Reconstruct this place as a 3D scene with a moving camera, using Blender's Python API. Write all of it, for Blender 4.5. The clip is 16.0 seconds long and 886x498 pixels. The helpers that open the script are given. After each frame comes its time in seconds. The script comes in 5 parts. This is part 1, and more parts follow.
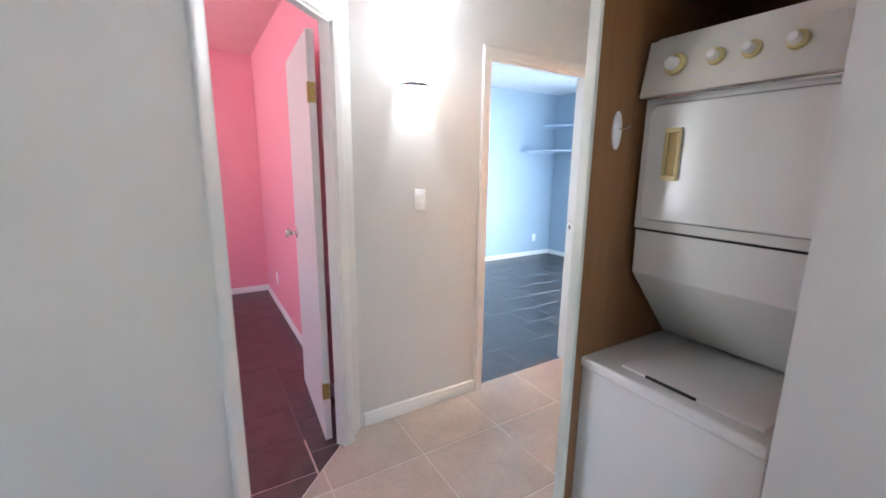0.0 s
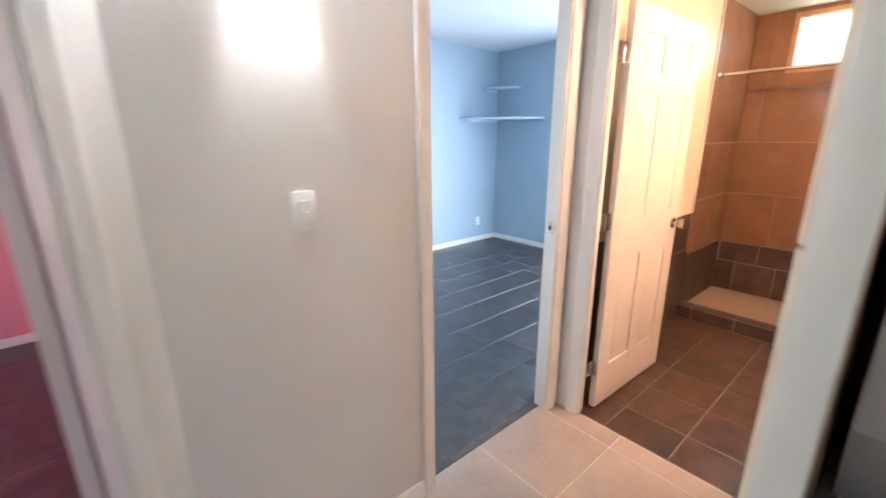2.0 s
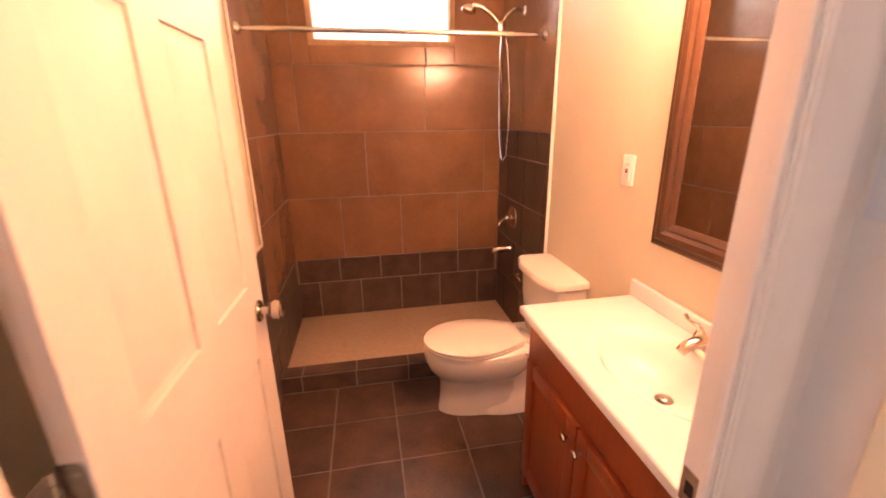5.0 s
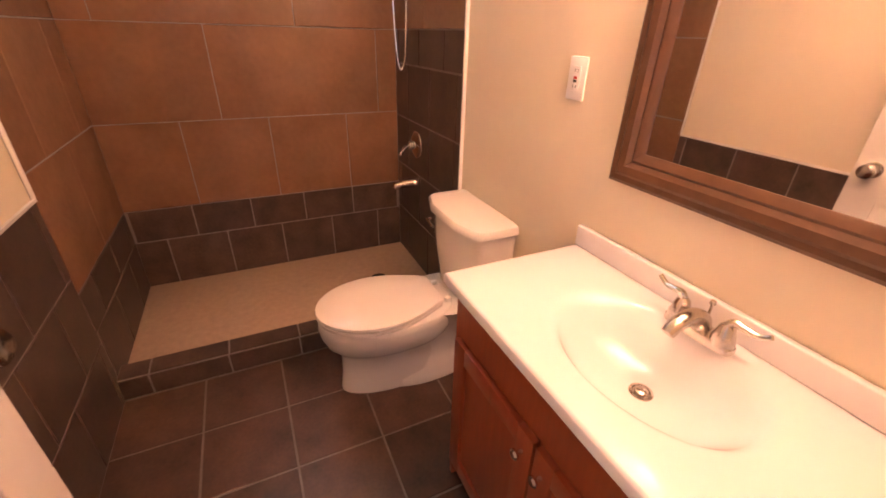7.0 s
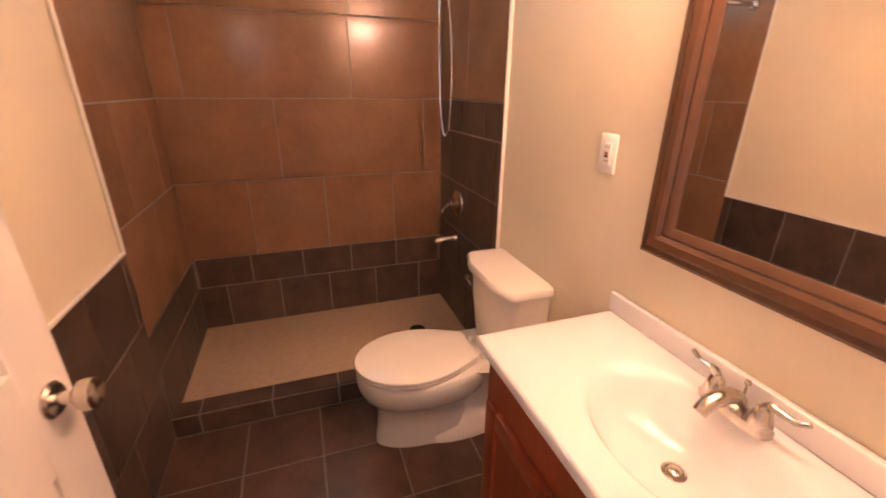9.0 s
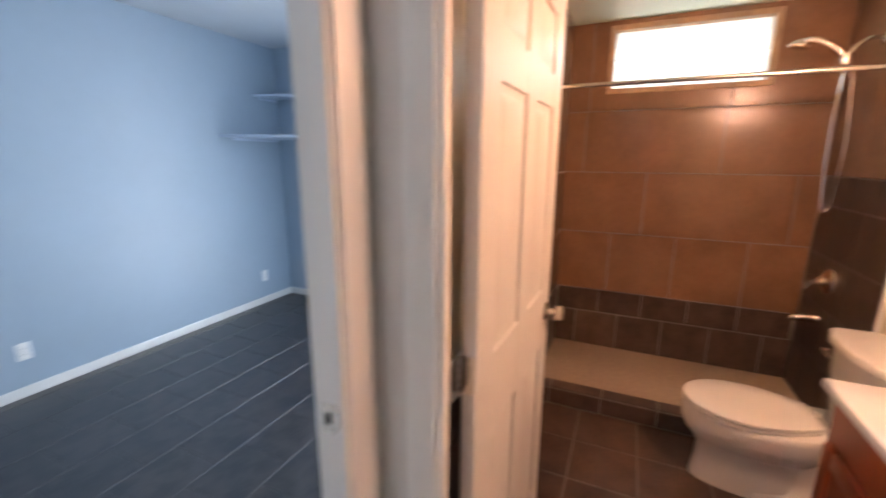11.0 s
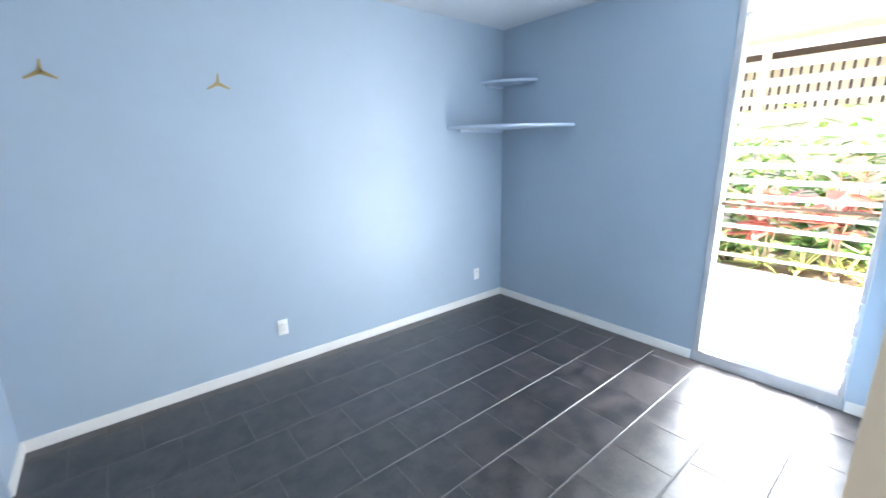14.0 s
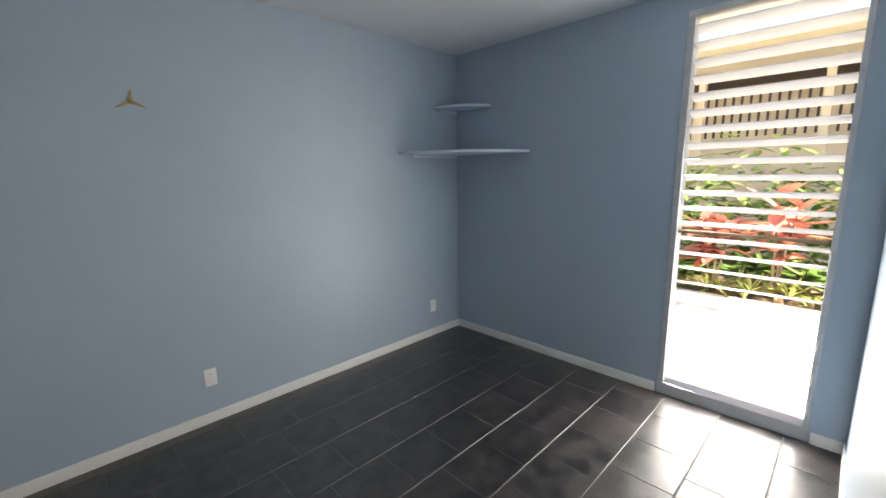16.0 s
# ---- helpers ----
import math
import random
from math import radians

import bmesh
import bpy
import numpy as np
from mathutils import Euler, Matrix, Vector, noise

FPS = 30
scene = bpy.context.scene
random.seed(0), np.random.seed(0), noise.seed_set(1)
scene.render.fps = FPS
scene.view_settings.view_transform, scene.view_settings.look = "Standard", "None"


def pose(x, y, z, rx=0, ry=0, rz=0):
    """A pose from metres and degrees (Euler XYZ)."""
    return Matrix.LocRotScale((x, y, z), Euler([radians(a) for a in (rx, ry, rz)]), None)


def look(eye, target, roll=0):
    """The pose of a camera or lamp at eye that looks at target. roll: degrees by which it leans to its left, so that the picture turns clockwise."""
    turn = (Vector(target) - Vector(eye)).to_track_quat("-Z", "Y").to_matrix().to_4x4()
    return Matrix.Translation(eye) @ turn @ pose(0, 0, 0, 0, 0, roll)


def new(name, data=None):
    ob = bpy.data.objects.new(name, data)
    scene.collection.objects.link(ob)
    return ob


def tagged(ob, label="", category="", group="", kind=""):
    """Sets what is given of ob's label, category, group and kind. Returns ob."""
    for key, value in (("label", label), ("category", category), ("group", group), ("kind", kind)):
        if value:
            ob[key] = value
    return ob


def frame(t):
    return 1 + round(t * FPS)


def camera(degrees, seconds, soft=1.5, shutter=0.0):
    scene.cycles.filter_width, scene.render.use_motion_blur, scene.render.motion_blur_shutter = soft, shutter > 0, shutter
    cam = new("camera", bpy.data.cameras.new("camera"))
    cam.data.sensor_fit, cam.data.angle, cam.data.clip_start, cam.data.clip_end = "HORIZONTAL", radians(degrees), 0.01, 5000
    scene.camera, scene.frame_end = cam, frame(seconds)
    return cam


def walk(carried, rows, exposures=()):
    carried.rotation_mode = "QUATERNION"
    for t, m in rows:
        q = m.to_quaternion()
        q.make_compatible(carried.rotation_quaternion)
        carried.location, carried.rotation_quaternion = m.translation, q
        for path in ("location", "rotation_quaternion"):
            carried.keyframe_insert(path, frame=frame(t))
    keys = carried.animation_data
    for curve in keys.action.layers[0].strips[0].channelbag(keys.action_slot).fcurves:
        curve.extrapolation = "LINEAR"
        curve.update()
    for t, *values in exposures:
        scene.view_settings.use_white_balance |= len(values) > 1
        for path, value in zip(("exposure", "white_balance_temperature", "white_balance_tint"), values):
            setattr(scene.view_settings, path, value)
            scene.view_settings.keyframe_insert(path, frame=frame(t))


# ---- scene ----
cam = camera(94.5, 16.0, soft=1.7, shutter=0.5)
PATH = [
    (0, (0.014, -0.04, 1.479), (1.032, 1.634, 1.08), 0.7),
    (0.5, (0.167, 0.106, 1.481), (1.174, 1.783, 1.068), 1.2),
    (1, (0.281, 0.362, 1.482), (1.341, 1.986, 0.994), 2.3),
    (1.5, (0.413, 0.618, 1.483), (1.559, 2.175, 0.972), 0.8),
    (2, (0.642, 0.856, 1.494), (1.897, 2.32, 0.966), -0.3),
    (2.5, (0.894, 1.101, 1.501), (2.446, 2.232, 0.943), -0.0),
    (3, (1.159, 1.266, 1.491), (2.907, 2.055, 0.923), -1.4),
    (3.5, (1.426, 1.336, 1.52), (3.279, 1.868, 0.986), -1.1),
    (4, (1.677, 1.413, 1.527), (3.611, 1.573, 1.043), -1.0),
    (4.5, (1.912, 1.466, 1.522), (3.838, 1.3, 1.011), -1.6),
    (5, (2.116, 1.465, 1.512), (3.991, 1.119, 0.909), -0.8),
    (7.5, (2.603, 1.331, 1.409), (4.175, 0.527, 0.47), 1.3),
    (8, (2.605, 1.329, 1.426), (4.213, 0.506, 0.567), 1.3),
    (10.5, (2.081, 1.487, 1.56), (4.013, 1.765, 1.12), 2.1),
    (11, (1.832, 1.56, 1.535), (3.612, 2.361, 1.1), 0.2),
    (11.5, (1.627, 1.595, 1.521), (3.155, 2.783, 1.016), 0.5),
    (12, (1.573, 1.635, 1.514), (2.852, 3.074, 0.975), 0.7),
    (12.5, (1.722, 1.73, 1.501), (2.841, 3.3, 0.97), 0.4),
    (13, (1.892, 1.84, 1.538), (2.912, 3.469, 0.986), 2.2),
    (13.5, (1.997, 2.062, 1.545), (3.097, 3.647, 1.019), -0.3),
    (14, (2.107, 2.134, 1.549), (3.333, 3.64, 1.072), -1.1),
    (14.5, (2.211, 2.253, 1.554), (3.531, 3.686, 1.1), -0.7),
    (15, (2.276, 2.296, 1.563), (3.69, 3.66, 1.19), 0.1),
    (15.5, (2.298, 2.28, 1.561), (3.689, 3.67, 1.197), -0.8),
    (16, (2.298, 2.27, 1.559), (3.685, 3.664, 1.192), -0.9),
]
EXPOSURES = [(0.0, 3.5, 6100, 8), (1.0, 3.3, 6100, 8), (1.5, 3.5, 6100, 8), (2.0, 3.25, 6400, 10), (2.5, 3.2, 6500, 11), (3.5, 2.95, 7200, 18), (4.5, 2.98, 8000, 32), (5.0, 2.88, 9200, 43), (7.5, 2.5, 6750, 24), (8.2, 2.45, 6600, 21), (10.5, 2.4, 7100, 18), (11.0, 2.32, 6500, 14),
             (11.5, 2.55, 6000, 11), (12.0, 2.78, 5950, 10), (12.5, 2.95, 6000, 10), (13.0, 3.1, 6300, 11), (13.5, 3.3, 6500, 13), (14.0, 3.0, 6900, 13), (14.5, 2.6, 7300, 13), (15.0, 2.08, 8200, 14), (15.5, 1.8, 8400, 15), (16.0, 1.62, 8500, 15)]
walk(cam, [(t, look(eye, target, roll)) for t, eye, target, roll in PATH], EXPOSURES)

# ---- world, sun, lamps ----
SUN_ELEVATION, SUN_AZIMUTH = 66.0, 168.0
world = bpy.data.worlds.new("sky")
scene.world = world
world.use_nodes = True
wn = world.node_tree.nodes
sky = wn.new("ShaderNodeTexSky")
sky.sky_type = "NISHITA"
sky.sun_disc = False
sky.sun_elevation = radians(SUN_ELEVATION)
sky.sun_rotation = radians(SUN_AZIMUTH)
world.node_tree.links.new(sky.outputs[0], wn["Background"].inputs[0])
wn["Background"].inputs[1].default_value = 0.15
sun = bpy.data.lights.new("sun", "SUN")
sun.energy, sun.angle, sun.color = 5.0, radians(0.5), (1.0, 0.95, 0.88)
sun_ob = new("sun", sun)
az, el = radians(SUN_AZIMUTH), radians(SUN_ELEVATION)
sun_ob.matrix_world = look((6 + 20 * math.sin(az) * math.cos(el), 3 + 20 * math.cos(az) * math.cos(el), 20 * math.sin(el)), (6, 3, 0))


def area_lamp(name, eye, target, width, height, power, colour):
    data = bpy.data.lights.new(name, "AREA")
    data.shape, data.size, data.size_y, data.energy, data.color = "RECTANGLE", width, height, power, colour
    ob = new(name, data)
    ob.matrix_world = look(eye, target)
    return ob


def bulb_lamp(name, place, radius, power, colour):
    data = bpy.data.lights.new(name, "POINT")
    data.shadow_soft_size, data.energy, data.color = radius, power, colour
    ob = new(name, data)
    ob.location = place
    return ob


DAY = (0.80, 0.90, 1.0)
# area lamps stand in for daylight entering by the tall bedroom window, the pink room's unseen window, the hall's unseen
# far end and the bathroom's high window
area_lamp("daylight_bedroom", (5.245, 2.70, 1.55), (0.0, 3.2, 1.0), 0.70, 1.7, 8.2, DAY)
# extra low lamp, stands in for terrace bounce and brightens the floor glare
area_lamp("terrace_bounce_fill", (5.245, 2.70, 0.36), (0.0, 3.0, 0.36), 0.70, 0.60, 9.0, DAY)
area_lamp("daylight_pink", (-2.36, 3.4, 1.5), (0, 3.4, 1.2), 1.3, 1.2, 2.3, (1.0, 0.97, 0.95))
area_lamp("daylight_hall", (0.1, -2.28, 1.35), (0.1, 0, 1.2), 0.65, 0.75, 0.66, (0.70, 0.85, 1.0))
area_lamp("daylight_bath", (5.24, 1.29, 2.2), (3.0, 1.29, 1.0), 0.84, 0.38, 1.2, DAY)
WARM = (1.0, 0.54, 0.365)
for bx in (2.72, 2.97, 3.22):
    bulb_lamp("vanity_bulb_light", (bx, 0.60, 2.07), 0.045, 3.4, WARM)
bulb_lamp("sconce_bulb_light", (1.065, 1.942, 2.09), 0.026, 4.6, (0.93, 0.96, 1.0))

# ---- materials ----


def mat(name, colour, rough=0.5, metal=0.0, vary=0.06, scale=6.0, fine=0.0, bump=0.0, bump_scale=60.0, random_amount=0.0,
        spec=0.5, coat=0.0, coat_rough=0.12, gloss_vary=0.04, dark=None, stretch=(1, 1, 1), seed_object=False, mottle=None):
    """Principled material with two scales of colour change, a roughness change and fine relief."""
    m = bpy.data.materials.new(name)
    m.use_nodes = True
    nt = m.node_tree
    n, l = nt.nodes, nt.links
    b = n["Principled BSDF"]
    b.inputs["Roughness"].default_value = rough
    b.inputs["Metallic"].default_value = metal
    b.inputs["Specular IOR Level"].default_value = spec
    b.inputs["Coat Weight"].default_value = coat
    b.inputs["Coat Roughness"].default_value = coat_rough
    tc = n.new("ShaderNodeTexCoord")
    mp = n.new("ShaderNodeMapping")
    mp.inputs["Scale"].default_value = stretch
    geo = n.new("ShaderNodeNewGeometry")
    l.new(geo.outputs["Position"], mp.inputs["Vector"])
    vec = mp.outputs["Vector"]
    if random_amount or seed_object:
        info = n.new("ShaderNodeObjectInfo")
        off = n.new("ShaderNodeVectorMath")
        off.operation = "MULTIPLY_ADD"
        cmb = n.new("ShaderNodeCombineXYZ")
        for k in range(3):
            l.new(info.outputs["Random"], cmb.inputs[k])
        l.new(cmb.outputs[0], off.inputs[0])
        off.inputs[1].default_value = (37.0, 53.0, 19.0)
        l.new(vec, off.inputs[2])
        vec = off.outputs[0]
    t1 = n.new("ShaderNodeTexNoise")
    t1.inputs["Scale"].default_value = scale
    t1.inputs["Detail"].default_value = 4
    l.new(vec, t1.inputs["Vector"])
    t2 = n.new("ShaderNodeTexNoise")
    t2.inputs["Scale"].default_value = scale * 9
    t2.inputs["Detail"].default_value = 3
    l.new(vec, t2.inputs["Vector"])
    add = n.new("ShaderNodeMath")
    add.operation = "MULTIPLY_ADD"
    l.new(t2.outputs["Fac"], add.inputs[0])
    add.inputs[1].default_value = 0.35 + fine
    l.new(t1.outputs["Fac"], add.inputs[2])
    ramp = n.new("ShaderNodeMapRange")
    middle = 0.675 + fine * 0.5
    ramp.inputs["From Min"].default_value = middle - mottle if mottle else 0.42
    ramp.inputs["From Max"].default_value = middle + mottle if mottle else 0.95 + fine
    l.new(add.outputs[0], ramp.inputs["Value"])
    mix = n.new("ShaderNodeMix")
    mix.data_type = "RGBA"
    c = Vector(colour)
    lo = Vector(dark) if dark else c * (1 - vary)
    hi = c * (1 + vary * 0.7)
    mix.inputs["A"].default_value = (*lo, 1)
    mix.inputs["B"].default_value = (min(hi.x, 0.95), min(hi.y, 0.95), min(hi.z, 0.95), 1)
    l.new(ramp.outputs[0], mix.inputs["Factor"])
    out = mix.outputs["Result"]
    if random_amount:
        hsv = n.new("ShaderNodeHueSaturation")
        mr = n.new("ShaderNodeMapRange")
        mr.inputs["To Min"].default_value = 1 - random_amount
        mr.inputs["To Max"].default_value = 1 + random_amount
        l.new(info.outputs["Random"], mr.inputs["Value"])
        l.new(mr.outputs[0], hsv.inputs["Value"])
        l.new(out, hsv.inputs["Color"])
        out = hsv.outputs["Color"]
    l.new(out, b.inputs["Base Color"])
    rr = n.new("ShaderNodeMapRange")
    rr.inputs["To Min"].default_value = max(rough - gloss_vary, 0.02)
    rr.inputs["To Max"].default_value = min(rough + gloss_vary, 1)
    l.new(t1.outputs["Fac"], rr.inputs["Value"])
    l.new(rr.outputs[0], b.inputs["Roughness"])
    if bump:
        t3 = n.new("ShaderNodeTexNoise")
        t3.inputs["Scale"].default_value = bump_scale
        t3.inputs["Detail"].default_value = 3
        l.new(vec, t3.inputs["Vector"])
        bp = n.new("ShaderNodeBump")
        bp.inputs["Strength"].default_value = bump
        bp.inputs["Distance"].default_value = 0.004
        l.new(t3.outputs["Fac"], bp.inputs["Height"])
        l.new(bp.outputs[0], b.inputs["Normal"])
    return m


def glow(name, colour, strength):
    m = bpy.data.materials.new(name)
    m.use_nodes = True
    n = m.node_tree.nodes
    n["Principled BSDF"].inputs["Base Color"].default_value = (0.9, 0.9, 0.9, 1)
    n["Principled BSDF"].inputs["Emission Color"].default_value = (*colour, 1)
    n["Principled BSDF"].inputs["Emission Strength"].default_value = strength
    return m


def frosted(name, colour, clear):
    """Obscure glass: scatters the light that passes, with some clear view."""
    m = bpy.data.materials.new(name)
    m.use_nodes = True
    n, l = m.node_tree.nodes, m.node_tree.links
    n.remove(n["Principled BSDF"])
    tr, di, gl, cl = (n.new("ShaderNodeBsdfTranslucent"), n.new("ShaderNodeBsdfDiffuse"), n.new("ShaderNodeBsdfGlossy"), n.new("ShaderNodeBsdfTransparent"))
    tr.inputs[0].default_value = (*colour, 1)
    di.inputs[0].default_value = (*colour, 1)
    gl.inputs["Roughness"].default_value = 0.2
    a, b, c = n.new("ShaderNodeMixShader"), n.new("ShaderNodeMixShader"), n.new("ShaderNodeMixShader")
    a.inputs[0].default_value, b.inputs[0].default_value, c.inputs[0].default_value = 0.35, 0.06, clear
    l.new(tr.outputs[0], a.inputs[1]), l.new(di.outputs[0], a.inputs[2])
    l.new(a.outputs[0], b.inputs[1]), l.new(gl.outputs[0], b.inputs[2])
    l.new(b.outputs[0], c.inputs[1]), l.new(cl.outputs[0], c.inputs[2])
    l.new(c.outputs[0], n["Material Output"].inputs[0])
    return m


M_HALL = mat("hall_paint", (0.74, 0.72, 0.69), 0.42, vary=0.035, scale=2.5, bump=0.10, bump_scale=140)
M_BLUE = mat("blue_paint", (0.385, 0.485, 0.585), 0.43, vary=0.035, scale=2.2, bump=0.10, bump_scale=130)
M_PINK = mat("pink_paint", (0.80, 0.30, 0.37), 0.42, vary=0.035, scale=2.2, bump=0.10, bump_scale=130)
M_BATH = mat("bath_paint", (0.78, 0.71, 0.56), 0.40, vary=0.035, scale=2.5, bump=0.10, bump_scale=140)
M_CEIL = mat("ceiling_paint", (0.64, 0.68, 0.72), 0.7, vary=0.04, scale=3, bump=0.2, bump_scale=90)
M_PINKCEIL = mat("pink_ceiling_paint", (0.80, 0.42, 0.44), 0.7, vary=0.04, scale=3, bump=0.2, bump_scale=90)
M_BATHCEIL = mat("bath_ceiling_paint", (0.68, 0.74, 0.58), 0.6, vary=0.04, scale=3, bump=0.2, bump_scale=90)
M_TRIM = mat("trim_paint", (0.80, 0.79, 0.76), 0.37, vary=0.04, scale=5, bump=0.06, bump_scale=40, stretch=(1, 1, 0.25))
M_TRIMGREEN = mat("post_paint", (0.72, 0.75, 0.68), 0.40, vary=0.05, scale=5, bump=0.06, bump_scale=40, stretch=(1, 1, 0.25))
M_DOOR = mat("door_paint", (0.71, 0.695, 0.67), 0.36, vary=0.03, scale=4, bump=0.05, bump_scale=60, stretch=(1, 1, 0.2))
M_SHEET = mat("cream_board", (0.78, 0.72, 0.56), 0.45, vary=0.04, scale=3, bump=0.06, bump_scale=60)
M_WOOD = mat("closet_plywood", (0.25, 0.118, 0.046), 0.42, vary=0.30, scale=5, bump=0.10, bump_scale=70, stretch=(1, 1, 0.12), fine=0.3)
M_CHERRY = mat("cherry_wood", (0.30, 0.065, 0.022), 0.36, vary=0.28, scale=7, bump=0.06, bump_scale=80, stretch=(1, 1, 0.12), fine=0.3, coat=0.25)
M_FRAMEWOOD = mat("mirror_frame_wood", (0.105, 0.050, 0.024), 0.36, vary=0.4, scale=9, bump=0.10, bump_scale=70, stretch=(0.3, 1, 0.3), fine=0.3, coat=0.2)
M_GROUT = mat("light_grout", (0.66, 0.61, 0.54), 0.85, vary=0.15, scale=20)
M_GROUTDARK = mat("grey_grout", (0.27, 0.25, 0.235), 0.85, vary=0.2, scale=20)
M_GROUTFLOOR = mat("dark_floor_grout", (0.15, 0.14, 0.135), 0.8, vary=0.2, scale=20)
M_HALLTILE = mat("beige_tile", (0.50, 0.42, 0.35), 0.36, vary=0.20, scale=5, bump=0.10, bump_scale=45, random_amount=0.05, fine=0.2)
M_DARKTILE = mat("dark_slate_tile", (0.036, 0.028, 0.027), 0.40, spec=1.0, vary=0.6, scale=9, dark=(0.005, 0.0045, 0.005), mottle=0.13, bump=0.16, bump_scale=26, random_amount=0.12, coat=0.32, coat_rough=0.28, gloss_vary=0.16)
M_BATHTILE = mat("brown_slate_tile", (0.088, 0.049, 0.033), 0.36, vary=0.5, scale=8, dark=(0.046, 0.027, 0.019), mottle=0.24, bump=0.10, bump_scale=26, random_amount=0.14, gloss_vary=0.12)
M_GROUTBATH = mat("brown_grey_grout", (0.20, 0.175, 0.15), 0.85, vary=0.25, scale=16)
M_WALLTILE = mat("tan_wall_tile", (0.25, 0.142, 0.082), 0.19, vary=0.2, scale=4, bump=0.015, bump_scale=60, random_amount=0.04)
M_BATHWALLDARK = mat("dark_wall_tile", (0.092, 0.061, 0.047), 0.33, vary=0.5, scale=8, dark=(0.050, 0.034, 0.028), mottle=0.24, bump=0.06, bump_scale=30, random_amount=0.12, gloss_vary=0.10)
M_PAN = mat("shower_pan_stone", (0.47, 0.36, 0.26), 0.5, vary=0.12, scale=30, bump=0.10, bump_scale=120)
M_CERAMIC = mat("white_ceramic", (0.80, 0.77, 0.71), 0.12, vary=0.02, scale=3, coat=0.4)
M_MARBLE = mat("cultured_marble", (0.76, 0.765, 0.775), 0.16, vary=0.03, scale=3, coat=0.4)
M_ENAMEL = mat("white_enamel", (0.80, 0.80, 0.77), 0.19, vary=0.03, scale=3, coat=0.2)
M_ENAMELPANEL = mat("cream_panel", (0.70, 0.68, 0.60), 0.36, vary=0.05, scale=4)
M_YELLOW = mat("aged_yellow_plastic", (0.72, 0.60, 0.28), 0.4, vary=0.12, scale=20)
M_PLASTIC = mat("white_plastic", (0.88, 0.88, 0.87), 0.36, vary=0.03, scale=10)
M_NICKEL = mat("brushed_nickel", (0.60, 0.56, 0.51), 0.20, metal=1.0, vary=0.12, scale=40)
M_CHROME = mat("chrome", (0.78, 0.77, 0.76), 0.10, metal=1.0, vary=0.06, scale=30)
M_BRASS = mat("aged_brass", (0.42, 0.30, 0.11), 0.35, metal=1.0, vary=0.3, scale=50)
M_OCHRE = mat("ochre_plastic", (0.42, 0.31, 0.10), 0.45, vary=0.1, scale=20)
M_SEAL = mat("grey_rubber_seal", (0.16, 0.16, 0.155), 0.6, vary=0.2, scale=20)
M_DARK = mat("dark_gap", (0.015, 0.014, 0.013), 0.8, vary=0.2, scale=20)
M_GREY = mat("panel_grey_paint", (0.62, 0.65, 0.70), 0.4, vary=0.05, scale=6)
M_ALU = mat("painted_aluminium", (0.55, 0.57, 0.60), 0.4, metal=0.3, vary=0.12, scale=14)
M_BRONZE = mat("worn_wood_frame", (0.45, 0.30, 0.18), 0.5, vary=0.25, scale=14)
M_SHELF = mat("shelf_blue_white", (0.58, 0.68, 0.80), 0.4, vary=0.05, scale=6)
M_MIRROR = mat("silvered_glass", (0.86, 0.87, 0.86), 0.03, metal=1.0, vary=0.01, scale=3)
for link in list(M_MIRROR.node_tree.links):
    if link.to_socket.name == "Roughness":
        M_MIRROR.node_tree.links.remove(link)
M_MIRROR.node_tree.nodes["Principled BSDF"].inputs["Roughness"].default_value = 0.02
M_SHADE = glow("sconce_shade_glass", (0.95, 0.97, 1.0), 2.6)
M_FROST = frosted("obscure_glass", (0.88, 0.90, 0.92), 0.25)
M_FROSTBATH = frosted("bath_obscure_glass", (0.92, 0.94, 0.92), 0.15)

# ---- building helpers ----


def finish(bm, name, materials, smooth=0.0):
    bmesh.ops.recalc_face_normals(bm, faces=bm.faces)
    me = bpy.data.meshes.new(name)
    bm.to_mesh(me)
    bm.free()
    for m in (materials if isinstance(materials, (list, tuple)) else [materials]):
        me.materials.append(m)
    if smooth:
        me.polygons.foreach_set("use_smooth", [True] * len(me.polygons))
        me.set_sharp_from_angle(angle=radians(smooth))
    return me


def part(name, bm, material, parent=None, label="", at=None, smooth=35.0):
    ob = new(name, finish(bm, name, material, smooth))
    if parent:
        ob.parent = parent
    if at is not None:
        ob.matrix_basis = at
    if label:
        ob["label"] = label
    return ob


def thing(name, at, label, category, group="", kind=""):
    ob = new(name)
    ob.empty_display_size = 0.1
    ob.matrix_basis = at
    return tagged(ob, label, category, group, kind)


def add_box(bm, x0, x1, y0, y1, z0, z1, bevel=0.0, segs=2, mi=0, m=None):
    r = bmesh.ops.create_cube(bm, size=1)
    vs = r["verts"]
    for v in vs:
        v.co = Vector((x0 + (v.co.x + 0.5) * (x1 - x0), y0 + (v.co.y + 0.5) * (y1 - y0), z0 + (v.co.z + 0.5) * (z1 - z0)))
    fs = {f for v in vs for f in v.link_faces}
    for f in fs:
        f.material_index = mi
    if bevel:
        es = list({e for v in vs for e in v.link_edges})
        r = bmesh.ops.bevel(bm, geom=es, offset=bevel, segments=segs, affect="EDGES", profile=0.5)
        vs = list({v for f in bm.faces if f in set(r["faces"]) or f in fs for v in f.verts if f.is_valid})
    if m is not None:
        bmesh.ops.transform(bm, matrix=m, verts=list({v for v in vs if v.is_valid}))
    return bm


def box(x0, x1, y0, y1, z0, z1, bevel=0.0, segs=2):
    return add_box(bmesh.new(), x0, x1, y0, y1, z0, z1, bevel, segs)


